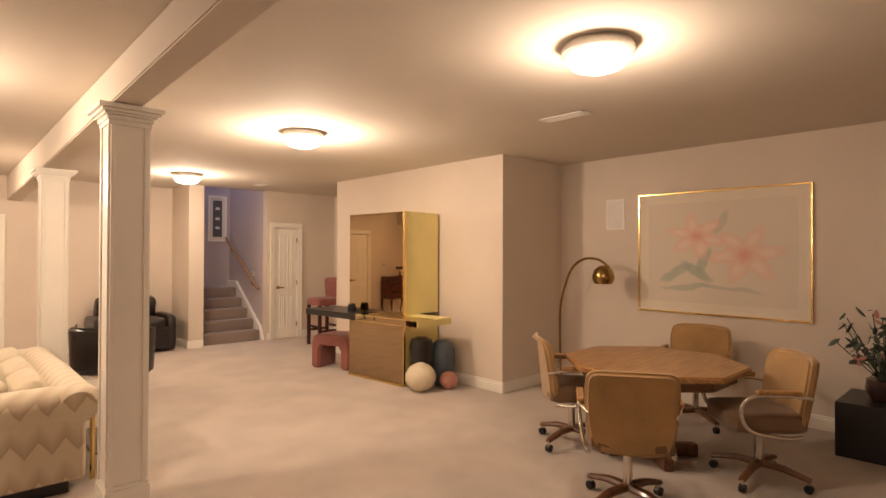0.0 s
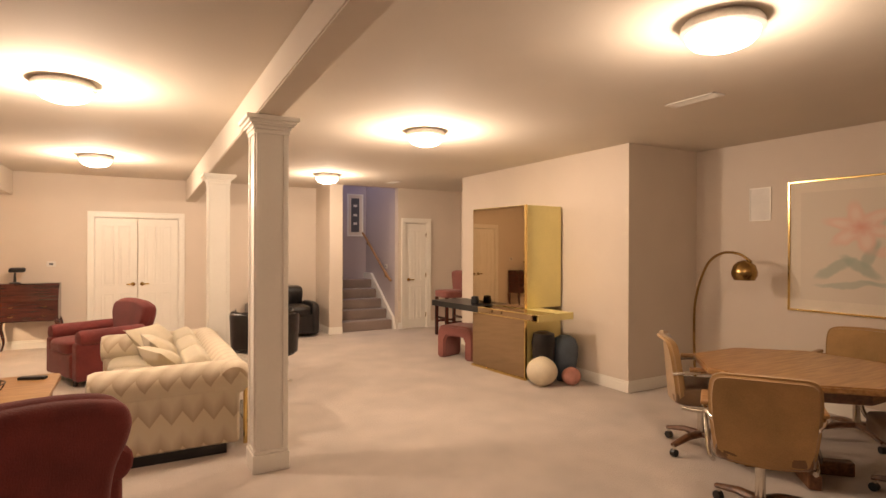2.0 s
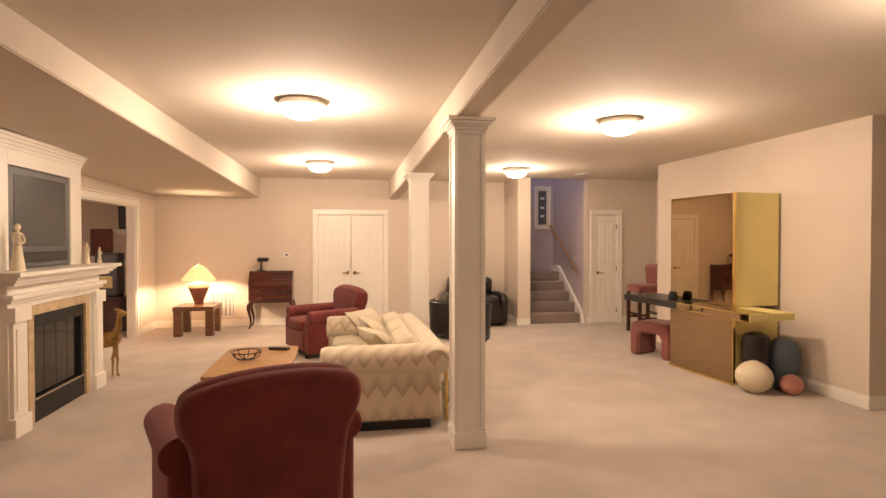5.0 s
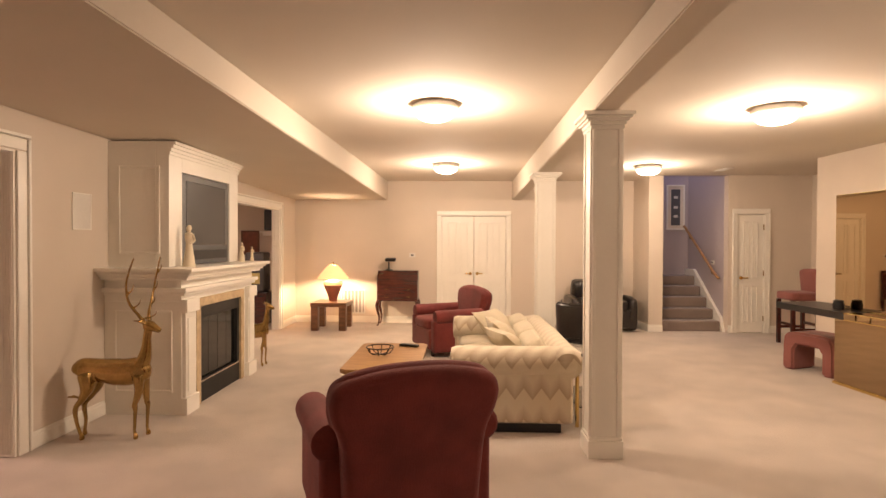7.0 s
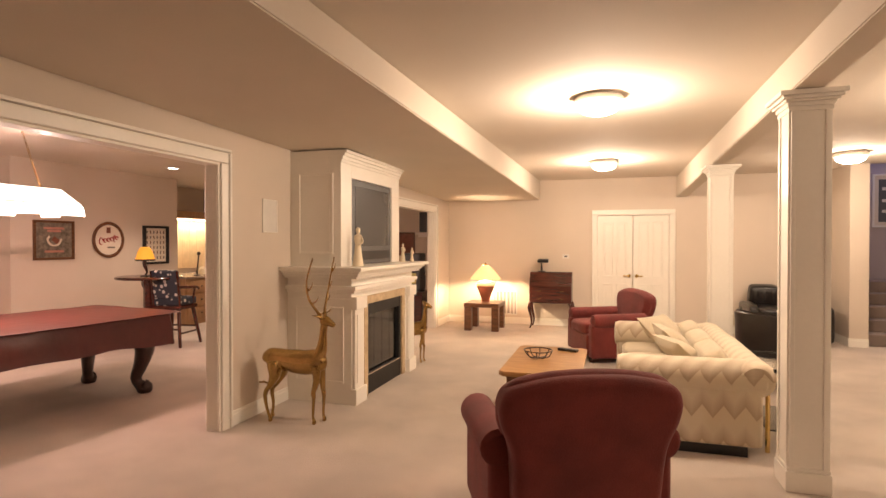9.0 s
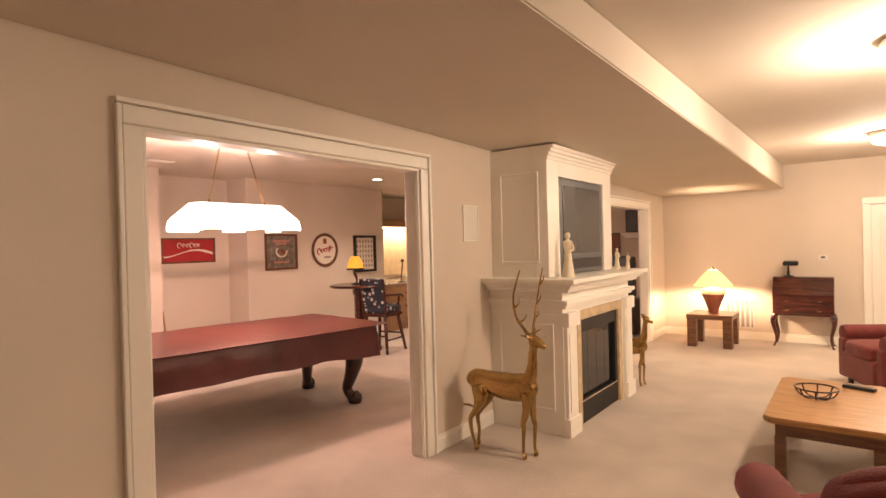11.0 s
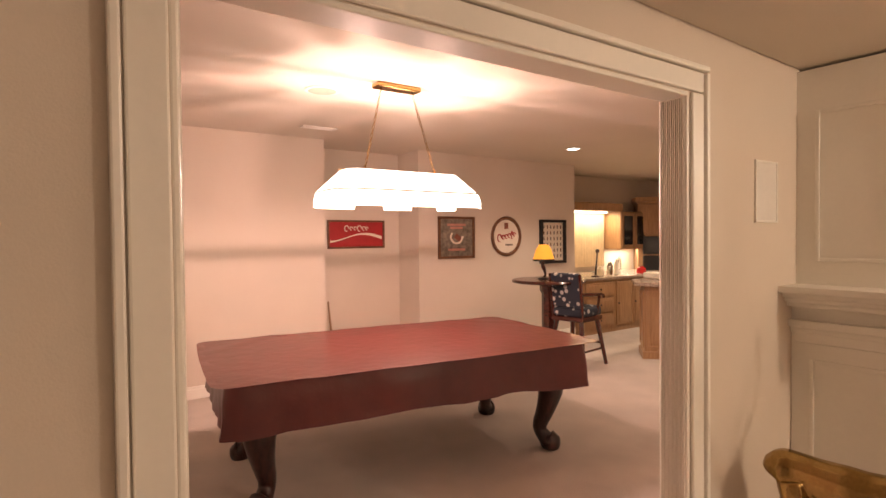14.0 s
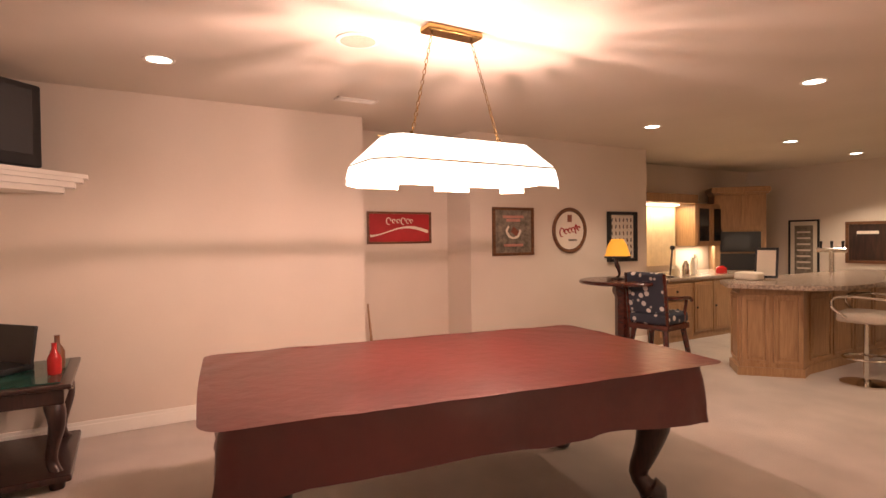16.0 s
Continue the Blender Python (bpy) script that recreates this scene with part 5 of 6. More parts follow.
part("foliage", bml, M_LEAF, t)
part("blossoms", bmr, M_ROSE, t, "dull red blossoms")

# ---- pool room ----
PT = pose(-6.06, 3.90, 0, 0, 0, -8)
t = thing("pool_table", "pool table on carved dark legs", "pool table", PT)
part("bed", boxm(B(), pose(0, 0, 0.68), 1.22, 2.38, 0.16, 0.02), M_DARKWOOD, t)
for sx in (-1, 1):
    for sy in (-1, 1):
        x, y = sx * 0.40, sy * 0.98
        bm = B()
        pts = curve([(x, y, 0.60), (x + sx * 0.06, y + sy * 0.05, 0.48), (x + sx * 0.03, y + sy * 0.03, 0.30), (x - sx * 0.01, y, 0.15), (x + sx * 0.03, y + sy * 0.03, 0.07), (x + sx * 0.05, y + sy * 0.05, 0.055), (x + sx * 0.05, y + sy * 0.05, 0.0)], 3)
        tube(bm, pts, [0.085, 0.10, 0.105, 0.10, 0.09, 0.08, 0.07, 0.063, 0.057, 0.052, 0.05, 0.052, 0.058, 0.068, 0.075, 0.077, 0.075, 0.07, 0.06], 14)
        part("leg", bm, M_DARKWOOD, t, "carved ball-and-claw leg")
        part("leg_block", boxm(B(), pose(x, y, 0.585), 0.24, 0.24, 0.05, 0.012), M_DARKWOOD, t)
# fitted cover
bm = B()
W, LN = 0.65, 1.22
NU, NV = 34, 60
ring = []


def rim(k):
    """Outline points of a rounded rectangle."""
    n, r, pts = 16, 0.09, []
    for cx, cy, a0 in ((W - r, LN - r, 0), (-W + r, LN - r, 90), (-W + r, -LN + r, 180), (W - r, -LN + r, 270)):
        for q in range(7):
            a = radians(a0 + 15 * q)
            pts.append((cx + r * math.cos(a), cy + r * math.sin(a)))
    out = []
    for i, p in enumerate(pts):
        nx = pts[(i + 1) % len(pts)]
        d = math.dist(p, nx)
        st = max(1, int(d / 0.06))
        for q in range(st):
            out.append((p[0] + (nx[0] - p[0]) * q / st, p[1] + (nx[1] - p[1]) * q / st))
    return out


base = rim(0)
rows = []
for j, (z, grow) in enumerate(((0.812, -0.09), (0.812, -0.05), (0.806, -0.02), (0.79, -0.004), (0.765, 0.006), (0.72, 0.014), (0.67, 0.016), (0.62, 0.016), (0.57, 0.018), (0.525, 0.026))):
    row = []
    for i, (x, y) in enumerate(base):
        d = Vector((x / W, y / LN)).normalized()
        corner = max(0, abs(x) / W + abs(y) / LN - 1.5) * 2
        f = max(0, (0.79 - z)) / 0.3
        wv = noise.noise(Vector((x * 3.2, y * 3.2, 0.4))) * 0.03 * f + noise.noise(Vector((x * 9, y * 9, 2 + z * 4))) * 0.016 * min(1, f * 2)
        g = grow + wv + corner * 0.02 * f * math.sin(i * 1.1)
        zz = z + (noise.noise(Vector((x * 2.1, y * 2.1, 5))) * 0.04 * f if j > 5 else 0) - corner * 0.03 * f
        if j < 4:
            zz += noise.noise(Vector((x * 5, y * 5, 3))) * 0.006
        row.append(bm.verts.new((x + math.copysign(g, x) * abs(d.x) ** 0.5, y + math.copysign(g, y) * abs(d.y) ** 0.5, zz)))
    rows.append(row)
for a, b in zip(rows, rows[1:]):
    for i in range(len(a)):
        bm.faces.new((a[i], a[(i + 1) % len(a)], b[(i + 1) % len(b)], b[i]))
cap = bm.faces.new(rows[0])
bmesh.ops.triangulate(bm, faces=[cap])
cov = make("table_cover", bm, M_BURG)
cov.matrix_world = PT
tagged(cov, "fitted burgundy vinyl cover draped over the pool table", "cover")

# pendant
PX, PY = -6.1, 3.98
t = thing("pool_lamp", "lit white glass panel billiard pendant on chains", "pendant lamp", pose(PX, PY, 0))
part("canopy", boxm(B(), pose(0, -0.03, CEIL - 0.02), 0.11, 0.36, 0.038, 0.012, 3), M_BRASS, t, "brass ceiling canopy")
HB, HT = (0.29, 0.74), (0.13, 0.53)
Z0, Z1, Z2 = 1.82, 1.89, 2.04
pan = []


def quad(a, b, c, d):
    bm = B()
    vs = [Vector(p) for p in (a, b, c, d)]
    nrm = (vs[1] - vs[0]).cross(vs[2] - vs[0]).normalized() * 0.003
    lo = [bm.verts.new(v - nrm) for v in vs]
    hi = [bm.verts.new(v + nrm) for v in vs]
    bm.faces.new(lo[::-1])
    bm.faces.new(hi)
    for i in range(4):
        bm.faces.new((lo[i], lo[(i + 1) % 4], hi[(i + 1) % 4], hi[i]))
    ob = part("glass_panel", bm, M_SHADEGLOW, t, "", False)
    ob.visible_shadow = False
    return ob


ch = 0.13
octo = lambda w, l, c: [(w, -l + c), (w, l - c), (w - c, l), (-w + c, l), (-w, l - c), (-w, -l + c), (-w + c, -l), (w - c, -l)]
o0, o1, o2 = octo(0.275, 0.615, 0.11), octo(0.265, 0.60, 0.11), octo(0.11, 0.455, 0.05)
for k in range(8):
    a, b = o0[k], o0[(k + 1) % 8]
    c, d = o1[k], o1[(k + 1) % 8]
    e, f2 = o2[k], o2[(k + 1) % 8]
    nseg = 4 if k in (0, 4) else 1
    for q in range(nseg):
        u, v = q / nseg, (q + 1) / nseg
        L2 = lambda p, r, s: (p[0] + (r[0] - p[0]) * s, p[1] + (r[1] - p[1]) * s)
        quad((*L2(c, d, u), Z1), (*L2(c, d, v), Z1), (*L2(e, f2, v), Z2), (*L2(e, f2, u), Z2))
        drop = 0.035 * (1 if (q + k) % 2 else 0)
        quad((*L2(a, b, u), Z0 - drop), (*L2(a, b, v), Z0 - drop), (*L2(c, d, v), Z1), (*L2(c, d, u), Z1))
part("lead_rim", tube(B(), [(x, y, Z1) for x, y in o1], 0.006, 6, True), M_BRASS, t, "thin brass lead line")
part("lead_rim", tube(B(), [(x, y, Z2) for x, y in o2], 0.0025, 6, True), M_BRASS, t, "thin brass lead line")
rng = random.Random(3)
for cy in (-0.32, 0.32):
    for k in range(19):
        # unseen plates added round each bulb to split its ceiling light into rays
        a = 2 * math.pi * k / 19 + rng.uniform(-0.1, 0.1)
        part("ray_blocker", boxm(B(), pose(0.075 * math.cos(a), cy + 0.075 * math.sin(a), 1.99, 0, 0, math.degrees(a)), 0.003, rng.uniform(0.005, 0.021), 0.085), M_BRASS, t)
for sy in (-1, 1):
    a, b = Vector((0, -0.03 + sy * 0.13, CEIL - 0.04)), Vector((0, sy * 0.30, Z2 + 0.0))
    n = 20
    for k in range(n):
        c = a.lerp(b, (k + 0.5) / n)
        d = (b - a).normalized()
        q = d.to_track_quat("Z", "Y").to_matrix().to_4x4() @ pose(0, 0, 0, 0, 0, 90 * (k % 2))
        pts = [Matrix.Translation(c) @ q @ Vector((0.009 * math.cos(w), 0, 0.0165 * math.sin(w))) for w in [2 * math.pi * i / 8 for i in range(8)]]
        part("chain_link", tube(B(), pts, 0.0028, 5, True), M_BRASS, t)
    part("loop", tube(B(), [(0, sy * 0.30, Z2 - 0.01), (0, sy * 0.30, Z2 + 0.04)], 0.006, 6), M_BRASS, t)
part("crossbar", tube(B(), [(0, -0.5, Z2), (0, 0.5, Z2)], 0.003, 6), M_BRASS, t)
PINKISH = (1.0, 0.61, 0.52)
for y in (-0.32, 0.32):
    bulb(PX, PY + y, 1.95, 70, 0.010, PINKISH)

# framed signs
t = framed("red_sign", "framed red mirror sign with a white wave", pose(-9.0, 5.02, 1.62, 0, 0, 90), 0.80, 0.36, 0.025, M_WALNUT, M_SIGNRED, cat="sign")
wave = [(-0.37, -0.07)] + [(x / 100, -0.03 - 0.055 * math.cos((x + 37) / 74 * math.pi * 1.5) * 0.9) for x in range(-36, 37, 6)] + [(x / 100, -0.055 - 0.05 * math.cos((x + 37) / 74 * math.pi * 1.5 + 0.25)) for x in range(36, -37, -6)]
part("wave", prism(B(), wave, 0, 0.002, Matrix(((1, 0, 0, 0), (0, 0, -1, -0.011), (0, 1, 0, 0), (0, 0, 0, 1)))), M_MATBOARD, t, "white wave stripe")
for x, w, h in ((-0.14, 0.055, 0.075), (-0.075, 0.04, 0.04), (-0.02, 0.04, 0.04), (0.04, 0.055, 0.075), (0.10, 0.04, 0.05), (0.145, 0.03, 0.04)):
    part("script_mark", tube(B(), [(x + w / 2 * math.cos(a), -0.012, 0.075 + h / 2 * math.sin(a)) for a in [2 * math.pi * i / 10 for i in range(9)]], 0.006, 6), M_MATBOARD, t)
t = framed("mirror_sign", "wood-framed vintage beer mirror with a bird emblem", pose(-8.5, 6.24, 1.565, 0, 0, 90), 0.60, 0.56, 0.035, M_WALNUT, M_OLIVE, cat="sign")
part("emblem", tube(B(), curve([(-0.07, -0.012, 0.06), (-0.10, -0.012, 0.0), (-0.04, -0.012, -0.07), (0.06, -0.012, -0.06), (0.10, -0.012, 0.02)], 5), [0.012 + 0.001 * (i % 5) for i in range(21)], 6), M_MATBOARD, t, "pale crescent emblem")
part("emblem_centre", boxm(B(), pose(0.02, -0.011, 0.0, 0, 35, 0), 0.10, 0.004, 0.07), M_TERRA, t)
for z, w in ((0.17, 0.3), (0.13, 0.2), (-0.16, 0.28)):
    part("writing_bar", boxm(B(), pose(0, -0.011, z), w, 0.004, 0.03), M_ROSE, t)
t = thing("round_sign", "round wood-framed beer tray sign", "sign", pose(-8.5, 7.12, 1.575, 0, 0, 90))
bm = B()
lathe(bm, [(0.235, 0), (0.28, 0.0), (0.285, 0.02), (0.27, 0.032), (0.245, 0.028), (0.235, 0.012)], 48, cap=False)
bmesh.ops.transform(bm, matrix=pose(0, 0, 0, 90), verts=bm.verts[:])
part("rim", bm, M_WALNUT, t, "round wooden rim")
bm = B()
lathe(bm, [(0.24, 0.0), (0.24, 0.010), (0.003, 0.0105)], 40)
bmesh.ops.transform(bm, matrix=pose(0, 0, 0, 90), verts=bm.verts[:])
part("face", bm, M_PAPER, t, "cream printed face")
for x, w, h in ((-0.13, 0.07, 0.11), (-0.06, 0.05, 0.06), (0.0, 0.05, 0.06), (0.055, 0.05, 0.06), (0.105, 0.03, 0.11), (0.15, 0.045, 0.05)):
    part("script_mark", tube(B(), [(x + w / 2 * math.cos(a), -0.013, 0.0 + x * 0.18 + h / 2 * math.sin(a)) for a in [2 * math.pi * i / 10 for i in range(9)]], 0.008, 6), M_SIGNRED, t)
part("crest", boxm(B(), pose(0, -0.012, 0.15), 0.07, 0.003, 0.09), M_TERRA, t)
part("writing_bar", boxm(B(), pose(0.05, -0.012, -0.12), 0.14, 0.003, 0.025), M_OLIVE, t)
t = framed("shadow_box", "black framed display of small bottle openers", pose(-8.5, 8.05, 1.49, 0, 0, 90), 0.54, 0.66, 0.04, M_BLACK, M_MATBOARD, depth=0.05)
for i in range(6):
    for j in range(6):
        part("opener", boxm(B(), pose(-0.18 + 0.072 * i, -0.012, -0.22 + 0.088 * j, 0, 12 * ((i + j) % 3 - 1), 0), 0.018, 0.006, 0.05, 0.002), M_TVGREY if (i + j) % 2 else M_WALNUT, t)
for x, y, z1, r in ((-8.93, 4.47, 1.86, 0.010), (-8.9, 4.6, 0.8, 0.016)):
    t = thing("pool_cue", "wooden pool cue leaning in the recess corner", "pool cue", pose(x, y, 0))
    part("shaft", tube(B(), [(0.12, 0.02, 0.0), (0.05, 0.0, z1 * 0.45), (0.0, -0.02, z1)], [r * 1.3, r, r * 0.55], 8), M_OAKZ, t)
    part("butt", tube(B(), [(0.12, 0.02, 0.001), (0.085, 0.01, z1 * 0.30)], [r * 1.6, r * 1.4], 8), M_DARKWOOD, t)

# pub table and chair
t = thing("pub_table", "round dark mahogany pub table", "table", pose(-7.48, 6.92, 0))
part("tabletop", lathe(B(), [(0.40, 0.985), (0.45, 0.995), (0.46, 1.01), (0.45, 1.028), (0.42, 1.035), (0.003, 1.035)], 40), M_MAHOG, t)
part("column", lathe(B(), [(0.10, 0.10), (0.10, 0.3), (0.085, 0.34), (0.085, 0.85), (0.11, 0.9), (0.11, 0.985)], 8), M_MAHOG, t)
for k in range(4):
    part("foot", tube(B(), curve([(0, 0, 0.16), tuple(Matrix.Rotation(radians(90 * k + 20), 3, "Z") @ Vector((0.22, 0, 0.10))), tuple(Matrix.Rotation(radians(90 * k + 20), 3, "Z") @ Vector((0.34, 0, 0.035)))], 4), [0.05, 0.05, 0.05, 0.048, 0.046, 0.044, 0.042, 0.04, 0.034], 8), M_MAHOG, t)
t = thing("novelty_lamp", "small leg-shaped lamp with a yellow shade on the pub table", "lamp", pose(-7.50, 6.86, 1.036))
part("base", lathe(B(), [(0.07, 0), (0.07, 0.012), (0.03, 0.02)], 20), M_BLACK, t)
part("stem", tube(B(), curve([(-0.03, 0.03, 0.02), (0.0, 0.03, 0.05), (0.01, 0.0, 0.12), (0.0, -0.02, 0.18), (0, 0, 0.27)], 4), [0.014, 0.014, 0.013, 0.013, 0.013, 0.014, 0.016, 0.019, 0.022, 0.024, 0.024, 0.022, 0.022, 0.024, 0.028, 0.03, 0.03], 10), M_DARKWOOD, t)
part("shade", lathe(B(), [(0.135, 0.25), (0.125, 0.27), (0.10, 0.36), (0.06, 0.43)], 28, cap=False), M_YELLOWSHADE, t, "glowing yellow bell shade")
part("fringe", lathe(B(), [(0.137, 0.225), (0.137, 0.25)], 28, cap=False), M_BLACK, t, "black fringe")
bulb(-7.5, 6.86, 1.36, 1, 0.02, (1, 0.6, 0.25))


def pub_chair(m, label):
    t = thing("pub_chair", label, "chair", m)
    bm = B()
    cushion(bm, pose(0, 0, 0.66), 0.46, 0.46, 0.12, 0.4)
    part("seat", bm, M_FLORAL, t, "navy floral seat")
    bm = B()
    boxm(bm, pose(0, -0.21, 0.92, 8), 0.42, 0.07, 0.42, 0.03, 3)
    part("backrest", bm, M_FLORAL, t, "navy floral backrest")
    part("seat_rail", boxm(B(), pose(0, 0, 0.575), 0.44, 0.44, 0.06, 0.01), M_MAHOG, t)
    for s in (-1, 1):
        part("arm", tube(B(), curve([(s * 0.2, -0.22, 0.88), (s * 0.25, -0.05, 0.87), (s * 0.25, 0.14, 0.86), (s * 0.25, 0.20, 0.83)], 4), 0.02, 8), M_MAHOG, t)
        part("arm_support", tube(B(), [(s * 0.24, 0.12, 0.86), (s * 0.21, 0.1, 0.6)], 0.016, 8), M_MAHOG, t)
        part("back_post", tube(B(), [(s * 0.21, -0.19, 0.55), (s * 0.21, -0.26, 1.12)], 0.018, 8), M_MAHOG, t)
        for y in (-1, 1):
            part("leg", tube(B(), [(s * 0.17, y * 0.17, 0.56), (s * 0.25, y * 0.25, 0.0)], [0.03, 0.022], 8), M_MAHOG, t)
        part("stretcher", tube(B(), [(s * 0.225, -0.225, 0.2), (s * 0.225, 0.225, 0.2)], 0.014, 8), M_MAHOG, t)
    for y in (-1, 1):
        part("stretcher", tube(B(), [(-0.215, y * 0.215, 0.26), (0.215, y * 0.215, 0.26)], 0.014, 8), M_MAHOG, t)
    return t


pub_chair(pose(-7.16, 7.08, 0, 0, 0, 8), "navy floral pub chair with dark wooden arms")

# corner television and game table
t = thing("corner_shelf", "white moulded corner shelf high on the wall", "shelf", pose(-8.42, 0.9, 0))
for k, (d, z0, z1) in enumerate(((1.20, 1.97, 2.0), (1.17, 1.94, 1.97), (1.12, 1.90, 1.94), (1.05, 1.86, 1.90))):
    part("moulding", prism(B(), [(0.001, 0.001), (d, 0.001), (d, 0.12), (0.12, d), (0.001, d)], z0, z1), M_TRIM, t)
t = thing("corner_television", "black tube television on the corner shelf", "television", pose(-8.0, 1.42, 2.001, 0, 0, 135))
bm = B()
boxm(bm, pose(0, -0.16, 0.29), 0.74, 0.16, 0.56, 0.015, 3)
boxm(bm, pose(0, 0.06, 0.27), 0.5, 0.34, 0.42, 0.05, 3)
part("casing", bm, M_BLACK, t)
part("screen", boxm(B(), pose(0, -0.238, 0.31), 0.60, 0.016, 0.44, 0.006), M_SCREEN, t, "dark glossy screen")
t = thing("game_table", "dark carved game table with a green glass top", "table", pose(-7.86, 1.66, 0) @ Matrix.Diagonal((1, 1, 0.86, 1)))
part("tabletop", boxm(B(), pose(0, 0, 0.73), 0.92, 0.74, 0.035, 0.012), M_DARKWOOD, t)
part("glass_top", boxm(B(), pose(0, 0, 0.753), 0.80, 0.62, 0.008, 0.002), M_GREEN, t, "dark green glass")
part("apron", boxm(B(), pose(0, 0, 0.655), 0.84, 0.66, 0.11, 0.012), M_DARKWOOD, t)
part("drawer_knob", cyl(B(), (0.2, 0.33, 0.66), (0.2, 0.36, 0.66), 0.02), M_CHROME, t, "pale round knob")
for x in (-0.36, 0.36):
    for y in (-0.27, 0.27):
        part("leg", tube(B(), curve([(x, y, 0.60), (x * 1.06, y * 1.06, 0.45), (x * 0.92, y * 0.92, 0.2), (x * 1.05, y * 1.1, 0.06)], 4), [0.055, 0.056, 0.055, 0.05, 0.046, 0.042, 0.038, 0.035, 0.034, 0.034, 0.036, 0.04, 0.045], 10), M_DARKWOOD, t)
part("lower_shelf", boxm(B(), pose(0, 0, 0.09), 0.94, 0.72, 0.05, 0.014), M_DARKWOOD, t)
for x in (-0.38, 0.38):
    for y in (-0.28, 0.28):
        part("foot", cyl(B(), (x, y, 0), (x, y, 0.07), 0.04, 0.05), M_DARKWOOD, t)


def bottle(x, y, z, h, material, label):
    r = h * 0.2
    ob = make("bottle", lathe(B(), [(r * 0.95, 0), (r, 0.02), (r, h * 0.5), (r * 0.75, h * 0.62), (r * 0.38, h * 0.75), (r * 0.36, h * 0.97), (r * 0.42, h)], 16), material)
    ob.location = (x, y, z)
    return tagged(ob, label, "bottle")


bottle(-7.72, 1.92, 0.652, 0.20, M_BOTTLE, "small red bottle on the game table")
bottle(-7.92, 1.92, 0.652, 0.22, M_AMBER, "small amber bottle on the game table")
t = thing("game_box", "black folding game case on the table", "case", pose(-8.0, 1.55, 0.652, 0, 0, 40))
part("case", boxm(B(), pose(0, 0, 0.02), 0.4, 0.3, 0.04, 0.006), M_BLACK, t)
part("lid", boxm(B(), pose(0, 0.15, 0.16, -8), 0.4, 0.025, 0.26, 0.006), M_BLACK, t)

# ---- bar ----
t = thing("bar_counter", "angled oak bar with raised panels and granite top", "bar", pose(0, 0, 0))
body = [(-7.12, 8.30), (-6.84, 7.98), (-6.40, 8.38), (-6.46, 8.60), (-6.46, 11.6), (-7.12, 11.6)]
part("body", prism(B(), body, 0.0, 0.93), M_OAKZ, t)
part("plinth", prism(B(), [(-7.14, 8.28), (-6.84, 7.945), (-6.375, 8.37), (-6.44, 8.6), (-6.44, 11.6), (-7.14, 11.6)], 0.0, 0.09), M_OAKZ, t)
for (x0, y0), (x1, y1), n in ((body[0], body[1], 1), (body[1], body[2], 2), (body[3], body[4], 6)):
    d = Vector((x1 - x0, y1 - y0, 0))
    ln = d.length
    ang = math.degrees(math.atan2(d.y, d.x))
    for k in range(n):
        w = ln / n - 0.07
        c = pose(x0 + d.x * (k + 0.5) / n, y0 + d.y * (k + 0.5) / n, 0.5, 0, 0, ang)
        bm = B()
        for s2 in (-1, 1):
            boxm(bm, c @ pose(s2 * w / 2, -0.008, 0), 0.03, 0.022, 0.70, 0.004)
            boxm(bm, c @ pose(0, -0.007, s2 * 0.35), w, 0.02, 0.03, 0.004)
        boxm(bm, c @ pose(0, -0.003, 0), w - 0.08, 0.016, 0.60, 0.006)
        part("panel", bm, M_OAKZ, t)
part("countertop", prism(B(), [(-7.25, 8.28), (-6.88, 7.84), (-6.25, 8.15), (-6.02, 8.5), (-6.02, 11.6), (-7.25, 11.6)], 0.93, 0.975), M_COUNTER, t, "polished brown granite top")
t = thing("menu_stand", "black framed board leaning on the bar", "sign", pose(-6.98, 8.75, 0.976, 0, 0, 20))
part("board", boxm(B(), pose(0, 0, 0.19, -14), 0.24, 0.018, 0.36, 0.003), M_BLACK, t)
part("sheet", boxm(B(), pose(0, -0.011, 0.19, -14), 0.19, 0.004, 0.30), M_MATBOARD, t)
ob = make("napkin_stack", cushion(B(), pose(0, 0, 0.045), 0.28, 0.18, 0.09, 0.3), M_MATBOARD)
ob.location = (-7.05, 8.52, 0.976)
tagged(ob, "white ceramic dish on the bar", "dish")
t = thing("beer_tap", "chrome beer tap tower on the bar", "tap", pose(-6.75, 9.75, 0.976))
part("tower", cyl(B(), (0, 0, 0), (0, 0, 0.32), 0.028), M_CHROME, t)
part("manifold", cyl(B(), (-0.16, 0, 0.32), (0.16, 0, 0.32), 0.03), M_CHROME, t)
for x in (-0.12, 0, 0.12):
    part("handle", cyl(B(), (x, 0, 0.34), (x, 0, 0.43), 0.012, 0.018), M_BLACK, t)
t = thing("swivel_barstool", "chrome swivel bar stool with a beige seat", "stool", pose(-5.95, 8.64, 0, 0, 0, 100))
part("base", lathe(B(), [(0.22, 0), (0.22, 0.015), (0.05, 0.035), (0.03, 0.05)], 28), M_CHROME, t)
part("post", cyl(B(), (0, 0, 0.04), (0, 0, 0.62), 0.024), M_CHROME, t)
part("foot_ring", tube(B(), [(0.19 * math.cos(k * math.pi / 12), 0.19 * math.sin(k * math.pi / 12), 0.26) for k in range(24)], 0.012, 8, True), M_CHROME, t)
bm = B()
cushion(bm, pose(0, 0, 0.67), 0.46, 0.44, 0.11, 0.3)
part("seat", bm, M_LINEN, t)
bm = B()
cushion(bm, pose(0, -0.25, 0.92, -14), 0.46, 0.09, 0.36, 0.1)
part("backrest", bm, M_LINEN, t)
